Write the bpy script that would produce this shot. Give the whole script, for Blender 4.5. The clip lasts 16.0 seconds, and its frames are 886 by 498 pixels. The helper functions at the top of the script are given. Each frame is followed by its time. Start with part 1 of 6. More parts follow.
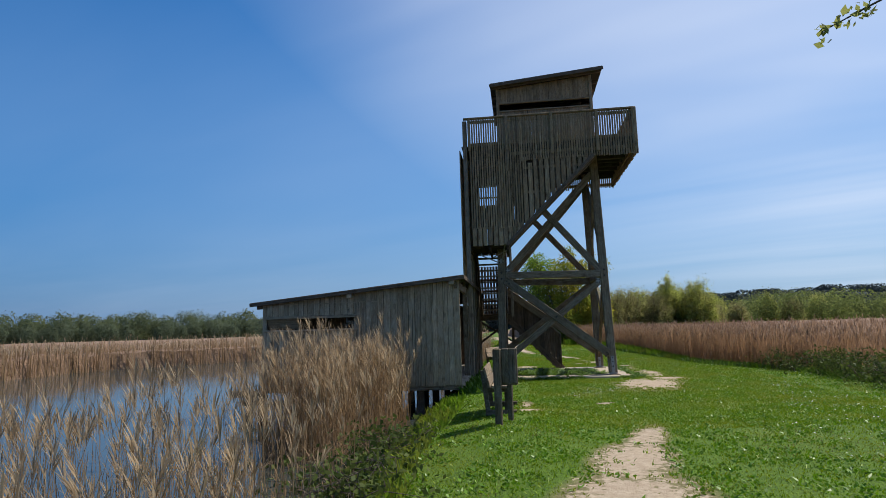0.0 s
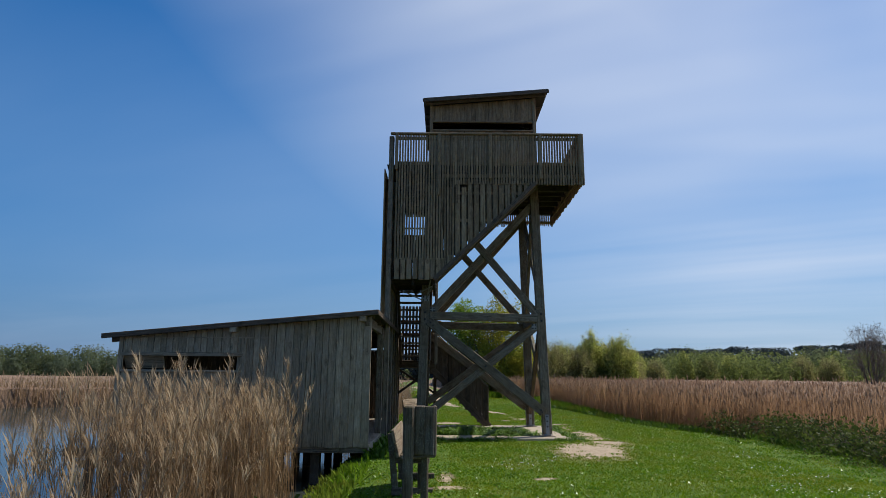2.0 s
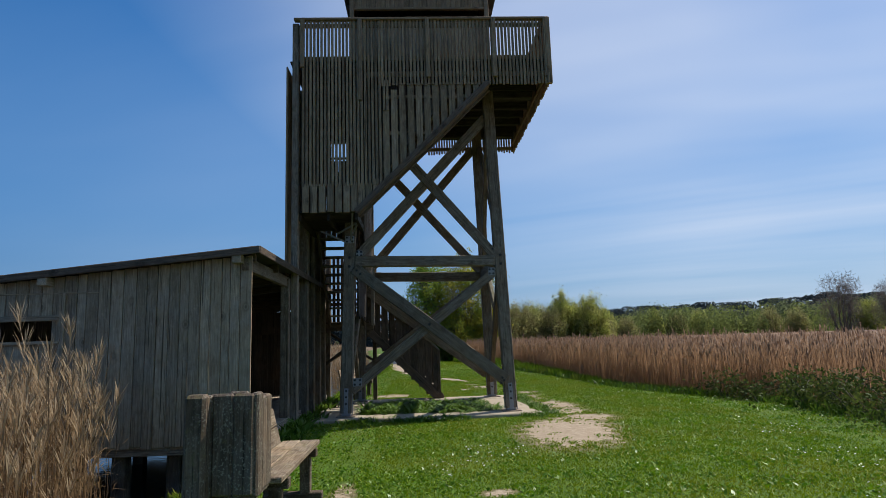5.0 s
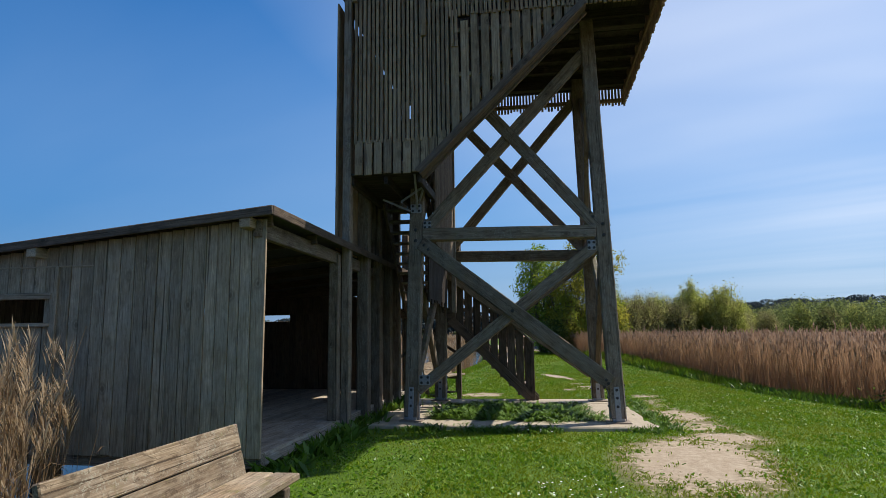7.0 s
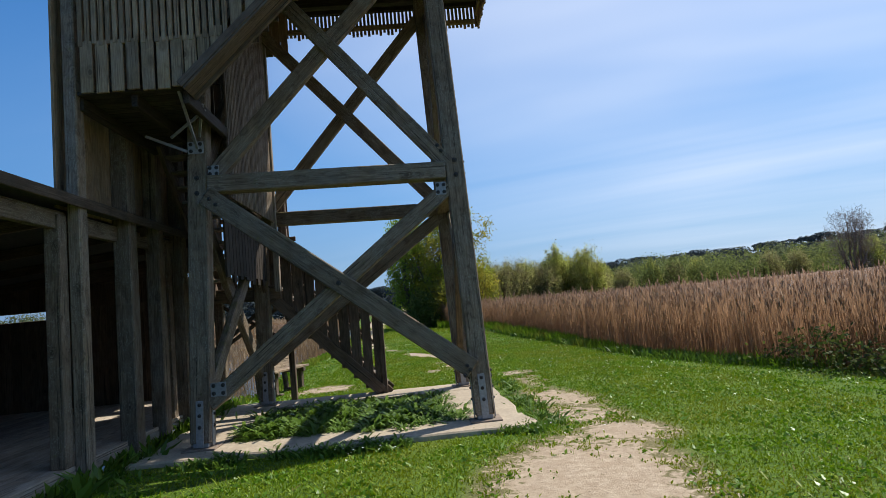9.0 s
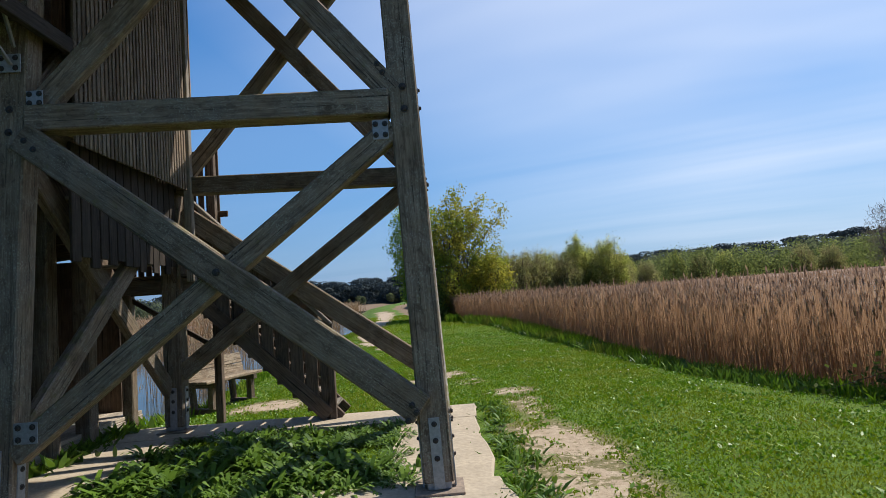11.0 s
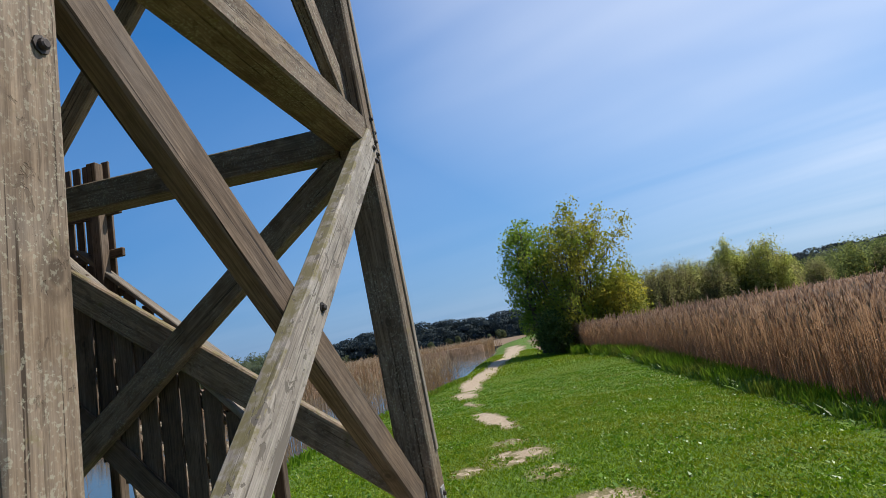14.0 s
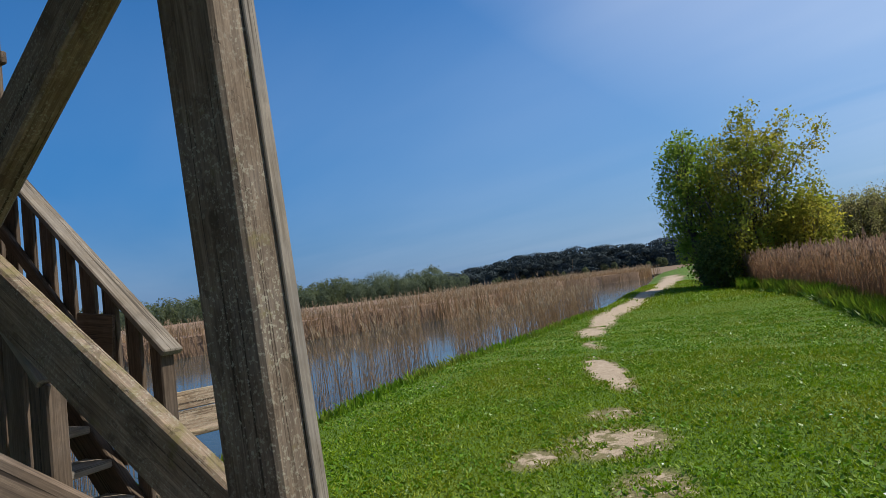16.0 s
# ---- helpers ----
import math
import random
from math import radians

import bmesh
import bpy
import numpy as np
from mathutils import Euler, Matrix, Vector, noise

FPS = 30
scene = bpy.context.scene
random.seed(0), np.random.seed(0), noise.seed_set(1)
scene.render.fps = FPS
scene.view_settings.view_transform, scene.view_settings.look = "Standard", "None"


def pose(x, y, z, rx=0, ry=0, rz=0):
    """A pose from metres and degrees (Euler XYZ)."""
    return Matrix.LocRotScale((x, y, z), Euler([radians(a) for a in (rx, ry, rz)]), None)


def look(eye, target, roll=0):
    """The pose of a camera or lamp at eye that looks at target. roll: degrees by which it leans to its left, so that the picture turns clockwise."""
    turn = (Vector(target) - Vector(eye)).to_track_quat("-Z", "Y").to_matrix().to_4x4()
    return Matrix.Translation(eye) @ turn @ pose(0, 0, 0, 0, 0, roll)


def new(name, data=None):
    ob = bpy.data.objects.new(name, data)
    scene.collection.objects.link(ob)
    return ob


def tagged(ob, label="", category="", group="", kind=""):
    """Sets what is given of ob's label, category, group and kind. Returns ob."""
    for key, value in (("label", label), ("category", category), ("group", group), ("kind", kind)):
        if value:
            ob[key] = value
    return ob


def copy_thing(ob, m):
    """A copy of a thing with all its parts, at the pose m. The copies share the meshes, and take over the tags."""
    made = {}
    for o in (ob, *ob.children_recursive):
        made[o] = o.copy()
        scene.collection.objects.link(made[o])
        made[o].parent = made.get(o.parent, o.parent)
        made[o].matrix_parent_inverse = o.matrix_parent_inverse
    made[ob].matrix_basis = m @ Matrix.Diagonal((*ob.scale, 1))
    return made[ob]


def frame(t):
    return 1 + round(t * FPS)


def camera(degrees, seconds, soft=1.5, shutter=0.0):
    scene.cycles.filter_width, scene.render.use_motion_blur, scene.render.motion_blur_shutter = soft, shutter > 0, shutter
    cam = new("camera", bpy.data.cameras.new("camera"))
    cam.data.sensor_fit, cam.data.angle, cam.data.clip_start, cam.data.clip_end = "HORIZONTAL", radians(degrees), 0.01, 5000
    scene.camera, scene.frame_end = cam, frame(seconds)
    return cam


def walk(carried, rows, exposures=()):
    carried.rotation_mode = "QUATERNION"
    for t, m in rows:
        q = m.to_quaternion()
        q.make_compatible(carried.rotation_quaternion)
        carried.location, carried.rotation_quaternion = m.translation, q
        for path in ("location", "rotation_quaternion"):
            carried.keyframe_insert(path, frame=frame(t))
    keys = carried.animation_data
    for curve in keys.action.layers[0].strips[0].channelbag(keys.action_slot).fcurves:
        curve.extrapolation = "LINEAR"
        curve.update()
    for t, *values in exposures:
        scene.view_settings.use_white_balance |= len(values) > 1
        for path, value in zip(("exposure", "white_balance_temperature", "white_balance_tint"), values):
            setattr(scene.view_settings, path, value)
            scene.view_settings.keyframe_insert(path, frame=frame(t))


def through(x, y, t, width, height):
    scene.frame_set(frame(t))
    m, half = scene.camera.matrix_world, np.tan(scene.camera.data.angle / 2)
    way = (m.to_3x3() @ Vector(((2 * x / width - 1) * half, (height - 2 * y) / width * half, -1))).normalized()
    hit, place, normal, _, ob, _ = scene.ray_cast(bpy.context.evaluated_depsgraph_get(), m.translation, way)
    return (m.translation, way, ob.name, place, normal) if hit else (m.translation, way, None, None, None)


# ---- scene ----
# ---- camera ----
cam = camera(72.9, 16.0, soft=0.6)
PATH = [
    (0, (0.647, -19.984, 1.645), (0.405, -18.016, 1.906), -1.68),
    (0.5, (0.778, -19.269, 1.586), (0.671, -17.296, 1.898), -0.51),
    (1, (0.751, -18.598, 1.576), (0.637, -16.633, 1.928), -2.36),
    (1.5, (0.645, -17.842, 1.620), (0.639, -15.891, 2.058), -1.55),
    (2, (0.651, -17.187, 1.644), (0.648, -15.230, 2.056), 0.48),
    (2.5, (0.746, -16.458, 1.613), (0.744, -14.517, 2.094), -0.61),
    (3, (0.873, -15.803, 1.586), (0.864, -13.847, 2.000), -0.52),
    (3.5, (0.975, -15.066, 1.562), (1.153, -13.114, 1.957), -4.26),
    (4, (1.147, -14.415, 1.526), (1.304, -12.446, 1.842), -3.43),
    (4.2, (1.228, -14.156, 1.539), (1.379, -12.191, 1.877), -2.39),
    (6.3, (2.031, -11.420, 1.541), (1.955, -9.434, 1.767), -2.75),
    (6.5, (2.088, -11.199, 1.513), (1.936, -9.222, 1.774), -1.88),
    (7, (2.245, -10.548, 1.509), (1.948, -8.590, 1.791), -0.74),
    (7.5, (2.305, -9.816, 1.541), (2.113, -7.840, 1.788), 1.02),
    (8, (2.485, -9.043, 1.569), (2.473, -7.087, 1.983), -4.01),
    (8.5, (2.614, -8.308, 1.540), (2.675, -6.328, 1.815), -2.66),
    (9, (2.768, -7.642, 1.520), (2.883, -5.653, 1.701), -5.20),
    (9.5, (2.957, -7.030, 1.547), (3.005, -5.035, 1.679), -2.49),
    (10, (3.220, -6.318, 1.568), (3.286, -4.325, 1.723), -4.09),
    (10.2, (3.312, -6.033, 1.570), (3.440, -4.047, 1.763), -4.08),
    (12.3, (4.112, -3.193, 1.600), (3.834, -1.214, 1.683), -8.18),
    (12.5, (4.199, -2.943, 1.596), (3.893, -0.972, 1.741), -8.93),
    (13, (4.319, -2.277, 1.604), (4.021, -0.316, 1.860), -6.19),
    (13.5, (4.637, -1.697, 1.617), (4.350, 0.219, 2.114), -8.73),
    (14, (4.853, -0.979, 1.594), (4.468, 0.959, 1.904), -9.75),
    (14.5, (5.058, -0.253, 1.594), (4.747, 1.701, 1.886), -7.47),
    (15, (5.180, 0.424, 1.584), (4.737, 2.358, 1.834), -4.78),
    (15.3, (5.169, 0.871, 1.547), (4.513, 2.736, 1.847), -7.55),
    (15.5, (5.135, 1.171, 1.531), (4.507, 3.058, 1.741), -6.24),
    (16, (5.041, 1.870, 1.511), (4.133, 3.647, 1.643), -6.86),
]

walk(cam, [(t, look(eye, target, roll)) for t, eye, target, roll in PATH],
     exposures=[(0.0, 0.06), (2.0, -0.1), (4.0, -0.08), (6.5, 0.05), (8.0, 0.27), (9.0, 0.2), (10.0, 0.17), (12.5, 0.2), (14.0, 0.17), (15.0, 0.08), (16.0, 0.0)])

# ---- light ----
SUN_FROM = Vector((0.88 * math.cos(radians(53)), 0.48 * math.cos(radians(53)), math.sin(radians(53))))


def make_world():
    world = bpy.data.worlds.new("sky")
    scene.world = world
    world.use_nodes = True
    nt = world.node_tree
    nt.nodes.clear()
    out = nt.nodes.new("ShaderNodeOutputWorld")
    bg = nt.nodes.new("ShaderNodeBackground")
    sky = nt.nodes.new("ShaderNodeTexSky")
    sky.sky_type = "NISHITA"
    sky.sun_disc = False
    sky.sun_elevation = radians(53)
    sky.sun_rotation = math.atan2(0.88, 0.48)
    sky.altitude = 900
    sky.air_density, sky.dust_density, sky.ozone_density = 1.0, 0.05, 5.0
    bg.inputs["Strength"].default_value = 0.133
    # thin cirrus on a high level sheet, drawn out in streaks
    co = nt.nodes.new("ShaderNodeTexCoord")
    axis = nt.nodes.new("ShaderNodeSeparateXYZ")
    nt.links.new(co.outputs["Generated"], axis.inputs["Vector"])
    rise = nt.nodes.new("ShaderNodeMath")
    rise.operation = "MAXIMUM"
    nt.links.new(axis.outputs["Z"], rise.inputs[0])
    rise.inputs[1].default_value = 0.0
    depth = nt.nodes.new("ShaderNodeMath")
    nt.links.new(rise.outputs["Value"], depth.inputs[0])
    depth.inputs[1].default_value = 0.05
    sheet = nt.nodes.new("ShaderNodeCombineXYZ")
    for key in "XY":
        part = nt.nodes.new("ShaderNodeMath")
        part.operation = "DIVIDE"
        nt.links.new(axis.outputs[key], part.inputs[0])
        nt.links.new(depth.outputs["Value"], part.inputs[1])
        nt.links.new(part.outputs["Value"], sheet.inputs[key])
    turn = nt.nodes.new("ShaderNodeMapping")
    turn.inputs["Rotation"].default_value = (0, 0, radians(30))
    nt.links.new(sheet.outputs["Vector"], turn.inputs["Vector"])
    mp = nt.nodes.new("ShaderNodeMapping")
    mp.inputs["Scale"].default_value = (0.17, 0.52, 1.0)
    mp.inputs["Location"].default_value = (0.4, 0.35, 0)
    nt.links.new(turn.outputs["Vector"], mp.inputs["Vector"])
    n1 = nt.nodes.new("ShaderNodeTexNoise")
    n1.inputs["Scale"].default_value, n1.inputs["Detail"].default_value = 1.0, 4
    n1.inputs["Roughness"].default_value, n1.inputs["Distortion"].default_value = 0.52, 0.35
    n2 = nt.nodes.new("ShaderNodeTexNoise")
    n2.inputs["Scale"].default_value, n2.inputs["Detail"].default_value = 1.3, 3
    rp = nt.nodes.new("ShaderNodeMapRange")
    rp.inputs["From Min"].default_value, rp.inputs["From Max"].default_value = 0.36, 0.66
    rp.inputs["To Min"].default_value, rp.inputs["To Max"].default_value = 0.3, 1.0
    ml = nt.nodes.new("ShaderNodeMath")
    ml.operation = "MULTIPLY"
    r2 = nt.nodes.new("ShaderNodeMapRange")
    r2.inputs["From Min"].default_value, r2.inputs["From Max"].default_value = 0.3, 0.66
    r2.inputs["To Min"].default_value = 0.45
    mix = nt.nodes.new("ShaderNodeMix")
    mix.data_type = "RGBA"
    mix.inputs["B"].default_value = (5.9, 6.4, 7.4, 1)
    ln = nt.links.new
    ln(mp.outputs["Vector"], n1.inputs["Vector"])
    ln(co.outputs["Generated"], n2.inputs["Vector"])
    ln(n1.outputs["Fac"], rp.inputs["Value"])
    ln(n2.outputs["Fac"], r2.inputs["Value"])
    ln(rp.outputs["Result"], ml.inputs[0])
    ln(r2.outputs["Result"], ml.inputs[1])
    # thin cloud shines towards the sun
    dot = nt.nodes.new("ShaderNodeVectorMath")
    dot.operation = "DOT_PRODUCT"
    dot.inputs[1].default_value = SUN_FROM.normalized()
    near = nt.nodes.new("ShaderNodeMapRange")
    near.inputs["From Min"].default_value, near.inputs["From Max"].default_value = 0.4, 0.8
    near.inputs["To Min"].default_value, near.inputs["To Max"].default_value = 0.1, 1.0
    veil = nt.nodes.new("ShaderNodeMath")
    veil.operation = "MULTIPLY"
    ln(co.outputs["Generated"], dot.inputs[0])
    ln(dot.outputs["Value"], near.inputs["Value"])
    ln(ml.outputs["Value"], veil.inputs[0])
    ln(near.outputs["Result"], veil.inputs[1])
    ln(veil.outputs["Value"], mix.inputs["Factor"])
    sat = nt.nodes.new("ShaderNodeHueSaturation")
    sat.inputs["Saturation"].default_value = 1.5
    ln(sky.outputs["Color"], sat.inputs["Color"])
    # pale haze low down, all round
    split = nt.nodes.new("ShaderNodeSeparateXYZ")
    low = nt.nodes.new("ShaderNodeMapRange")
    low.inputs["From Min"].default_value, low.inputs["From Max"].default_value = 0.0, 0.5
    low.inputs["To Min"].default_value, low.inputs["To Max"].default_value = 0.95, 0.0
    haze = nt.nodes.new("ShaderNodeMix")
    haze.data_type = "RGBA"
    ln(co.outputs["Generated"], split.inputs["Vector"])
    glow = nt.nodes.new("ShaderNodeMapRange")
    glow.inputs["From Min"].default_value, glow.inputs["From Max"].default_value = -0.15, 0.6
    tone = nt.nodes.new("ShaderNodeMix")
    tone.data_type = "RGBA"
    tone.inputs["A"].default_value, tone.inputs["B"].default_value = (0.39, 1.19, 2.85, 1), (2.3, 3.35, 4.9, 1)
    ln(dot.outputs["Value"], glow.inputs["Value"])
    ln(glow.outputs["Result"], tone.inputs["Factor"])
    ln(tone.outputs["Result"], haze.inputs["B"])
    ln(split.outputs["Z"], low.inputs["Value"])
    ln(low.outputs["Result"], haze.inputs["Factor"])
    ln(sat.outputs["Color"], haze.inputs["A"])
    ln(haze.outputs["Result"], mix.inputs["A"])
    ln(mix.outputs["Result"], bg.inputs["Color"])
    ln(bg.outputs["Background"], out.inputs["Surface"])


make_world()
sun = new("sun", bpy.data.lights.new("sun", "SUN"))
sun.data.energy, sun.data.angle, sun.data.color = 4.9, radians(0.53), (1.0, 0.95, 0.86)
sun.matrix_world = look((SUN_FROM * 60)[:], (0, 0, 0))


# ---- materials ----
class Nodes:
    """Short writing for a material's node tree."""

    def __init__(self, name):
        self.mat = bpy.data.materials.new(name)
        self.mat.use_nodes = True
        self.nt = self.mat.node_tree
        self.bsdf = self.nt.nodes["Principled BSDF"]
        self.bsdf.inputs["Specular IOR Level"].default_value = 0.3

    def add(self, kind, **inputs):
        n = self.nt.nodes.new(kind)
        for k, v in inputs.items():
            n.inputs[k.replace("_", " ")].default_value = v
        return n

    def link(self, a, b):
        self.nt.links.new(a, b)

    def noise(self, vec, scale, detail=3.0, rough=0.55, distortion=0.0):
        n = self.add("ShaderNodeTexNoise", Scale=scale, Detail=detail, Roughness=rough, Distortion=distortion)
        if vec is not None:
            self.link(vec, n.inputs["Vector"])
        return n.outputs["Fac"]

    def mapped(self, vec, scale=(1, 1, 1), loc=(0, 0, 0)):
        m = self.add("ShaderNodeMapping")
        m.inputs["Scale"].default_value, m.inputs["Location"].default_value = scale, loc
        self.link(vec, m.inputs["Vector"])
        return m.outputs["Vector"]

    def math(self, op, a, b=None):
        n = self.nt.nodes.new("ShaderNodeMath")
        n.operation = op
        for i, v in enumerate((a, b)):
            if v is None:
                continue
            if isinstance(v, (int, float)):
                n.inputs[i].default_value = v
            else:
                self.link(v, n.inputs[i])
        return n.outputs["Value"]

    def rng(self, v, a, b, c=0.0, d=1.0):
        n = self.add("ShaderNodeMapRange")
        for k, x in zip(("From Min", "From Max", "To Min", "To Max"), (a, b, c, d)):
            n.inputs[k].default_value = x
        self.link(v, n.inputs["Value"])
        return n.outputs["Result"]

    def mix(self, fac, a, b, blend="MIX"):
        n = self.nt.nodes.new("ShaderNodeMix")
        n.data_type, n.blend_type = "RGBA", blend
        for key, v in (("Factor", fac), ("A", a), ("B", b)):
            if isinstance(v, (int, float)):
                n.inputs[key].default_value = v
            elif isinstance(v, tuple):
                n.inputs[key].default_value = (*v, 1)
            else:
                self.link(v, n.inputs[key])
        return n.outputs["Result"]

    def bump(self, height, strength, distance):
        n = self.add("ShaderNodeBump", Strength=strength, Distance=distance)
        self.link(height, n.inputs["Height"])
        self.link(n.outputs["Normal"], self.bsdf.inputs["Normal"])

    def done(self, color=None, rough=None):
        for key, v in (("Base Color", color), ("Roughness", rough)):
            if v is None:
                continue
            if isinstance(v, tuple):
                self.bsdf.inputs[key].default_value = (*v, 1)
            elif isinstance(v, (int, float)):
                self.bsdf.inputs[key].default_value = v
            else:
                self.link(v, self.bsdf.inputs[key])
        return self.mat


def wood(name, dark, light, grain=38.0, moss=0.0, grey=0.35, chips=0.0):
    """Weathered timber: the grain runs along the piece's own z axis."""
    m = Nodes(name)
    co = m.nt.nodes.new("ShaderNodeTexCoord").outputs["Object"]
    info = m.nt.nodes.new("ShaderNodeObjectInfo")
    shift = m.nt.nodes.new("ShaderNodeVectorMath")
    shift.operation = "ADD"
    sc = m.nt.nodes.new("ShaderNodeCombineXYZ")
    m.link(m.math("MULTIPLY", info.outputs["Random"], 37.0), sc.inputs["X"])
    m.link(m.math("MULTIPLY", info.outputs["Random"], 91.0), sc.inputs["Z"])
    m.link(co, shift.inputs[0])
    m.link(sc.outputs["Vector"], shift.inputs[1])
    v = shift.outputs["Vector"]
    fine = m.noise(m.mapped(v, (grain, grain, 1.3)), 2.2, 5, 0.62, 0.25)
    wide = m.noise(m.mapped(v, (5, 5, 0.7)), 1.6, 4, 0.6)
    blot = m.noise(v, 2.3, 5, 0.65)
    crack = m.noise(m.mapped(v, (26, 26, 0.45)), 1.0, 3, 0.5, 0.6)
    base = m.mix(m.rng(fine, 0.36, 0.66), dark, light)
    knot = m.nt.nodes.new("ShaderNodeTexVoronoi")
    knot.inputs["Scale"].default_value = 1.0
    wob = m.mapped(v, (3.6, 3.6, 2.4))
    m.link(wob, knot.inputs["Vector"])
    ring = m.math("SUBTRACT", 1.0, m.math("ABSOLUTE", m.math("MULTIPLY", m.math("SUBTRACT", knot.outputs["Distance"], 0.15), 12.0)))
    core = m.rng(knot.outputs["Distance"], 0.07, 0.11, 1.0, 0.0)
    fibre = m.noise(m.mapped(v, (grain * 3.2, grain * 3.2, 2.2)), 2.4, 3, 0.6)
    base = m.mix(m.rng(fibre, 0.35, 0.6, 0.5, 0.0), base, tuple(c * 0.5 for c in dark))
    base = m.mix(m.rng(wide, 0.35, 0.7, 0, 0.45), base, tuple(c * 0.7 for c in dark))
    g = sum(light) / 3
    base = m.mix(m.rng(blot, 0.42, 0.7, 0, grey), base, (g * 1.02, g, g * 0.95))
    stain = m.noise(m.mapped(v, (7, 7, 3.2)), 1.7, 6, 0.68, 0.5)
    base = m.mix(m.rng(stain, 0.48, 0.68, 0, 0.55), base, tuple(c * 0.55 for c in dark))
    base = m.mix(m.rng(stain, 0.42, 0.28, 0, 0.35), base, tuple(min(1.0, c * 1.25) for c in light))
    tone = m.rng(info.outputs["Random"], 0, 1, 0.72, 1.18)
    gain = m.nt.nodes.new("ShaderNodeCombineColor")
    for i in range(3):
        m.link(tone, gain.inputs[i])
    base = m.mix(1.0, base, gain.outputs["Color"], "MULTIPLY")
    base = m.mix(m.math("MAXIMUM", m.rng(ring, 0, 1, 0, 0.55), m.math("MULTIPLY", core, 0.85)), base, tuple(c * 0.42 for c in dark))
    check = m.noise(m.mapped(v, (70, 70, 0.8)), 1.0, 2, 0.5, 0.4)
    split = m.math("MULTIPLY", m.rng(crack, 0.30, 0.35), m.rng(check, 0.31, 0.35))
    base = m.mix(split, tuple(c * 0.3 for c in dark), base)
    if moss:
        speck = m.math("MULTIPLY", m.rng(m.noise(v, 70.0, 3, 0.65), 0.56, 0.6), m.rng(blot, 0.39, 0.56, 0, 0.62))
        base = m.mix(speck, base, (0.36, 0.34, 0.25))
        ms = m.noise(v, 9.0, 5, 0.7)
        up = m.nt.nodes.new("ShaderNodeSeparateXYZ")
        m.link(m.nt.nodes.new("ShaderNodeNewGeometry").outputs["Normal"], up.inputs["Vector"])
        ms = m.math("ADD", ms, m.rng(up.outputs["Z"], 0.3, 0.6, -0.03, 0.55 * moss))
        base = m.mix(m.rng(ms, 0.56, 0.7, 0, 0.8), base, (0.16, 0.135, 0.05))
    relief = m.math("ADD", m.math("MULTIPLY", fine, 0.6), m.math("MULTIPLY", split, 0.9))
    if chips:
        # flakes knocked out of the face, and long open shakes
        flake = m.noise(m.mapped(v, (17, 17, 8.5)), 1.0, 4, 0.62, 0.9)
        shake = m.noise(m.mapped(v, (24, 24, 1.1)), 1.0, 3, 0.55, 0.5)
        gone = m.math("MAXIMUM", m.rng(flake, 0.59, 0.612), m.rng(shake, 0.63, 0.65))
        base = m.mix(m.math("MULTIPLY", gone, chips), base, tuple(c * 0.42 for c in dark))
        relief = m.math("SUBTRACT", relief, m.math("MULTIPLY", gone, 1.2))
    m.bump(relief, 0.45, 0.006)
    return m.done(base, m.rng(fine, 0.2, 0.8, 0.92, 0.7))


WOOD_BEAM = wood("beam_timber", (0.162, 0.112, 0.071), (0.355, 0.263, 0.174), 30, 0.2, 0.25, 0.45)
WOOD_SLAT = wood("slat_timber", (0.255, 0.165, 0.088), (0.5, 0.355, 0.195), 42, 0, 0.2)
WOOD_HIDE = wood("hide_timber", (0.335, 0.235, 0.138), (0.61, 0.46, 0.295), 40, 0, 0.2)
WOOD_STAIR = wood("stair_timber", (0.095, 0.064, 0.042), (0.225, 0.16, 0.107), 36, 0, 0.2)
# near-black: the shade under deck and landings is put into this colour
WOOD_UNDER_SHADE = wood("under_shade_timber", (0.035, 0.026, 0.019), (0.085, 0.064, 0.046), 36, 0, 0.2)
WOOD_RAIL = wood("handrail_timber", (0.22, 0.175, 0.125), (0.42, 0.355, 0.27), 36)
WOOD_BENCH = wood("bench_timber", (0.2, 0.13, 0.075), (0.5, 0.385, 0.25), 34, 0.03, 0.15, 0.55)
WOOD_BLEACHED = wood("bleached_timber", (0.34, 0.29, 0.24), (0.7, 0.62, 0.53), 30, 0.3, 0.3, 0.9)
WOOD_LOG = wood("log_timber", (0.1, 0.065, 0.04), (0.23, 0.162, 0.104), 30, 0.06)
WOOD_FLOOR = wood("floor_timber", (0.38, 0.3, 0.215), (0.62, 0.51, 0.385), 34)


def plain(name, color, rough, metal=0.0, vary=0.25, scale=14.0, bump=0.15):
    m = Nodes(name)
    co = m.nt.nodes.new("ShaderNodeTexCoord").outputs["Object"]
    a, b = m.noise(co, scale, 6, 0.65), m.noise(co, scale * 0.13, 3)
    lo, hi = tuple(c * (1 - vary) for c in color), tuple(min(1, c * (1 + vary)) for c in color)
    col = m.mix(m.rng(a, 0.3, 0.7), lo, hi)
    col = m.mix(m.rng(b, 0.4, 0.7, 0, 0.45), col, tuple(c * 0.7 for c in color))
    m.bump(a, bump, 0.01)
    m.bsdf.inputs["Metallic"].default_value = metal
    return m.done(col, rough)


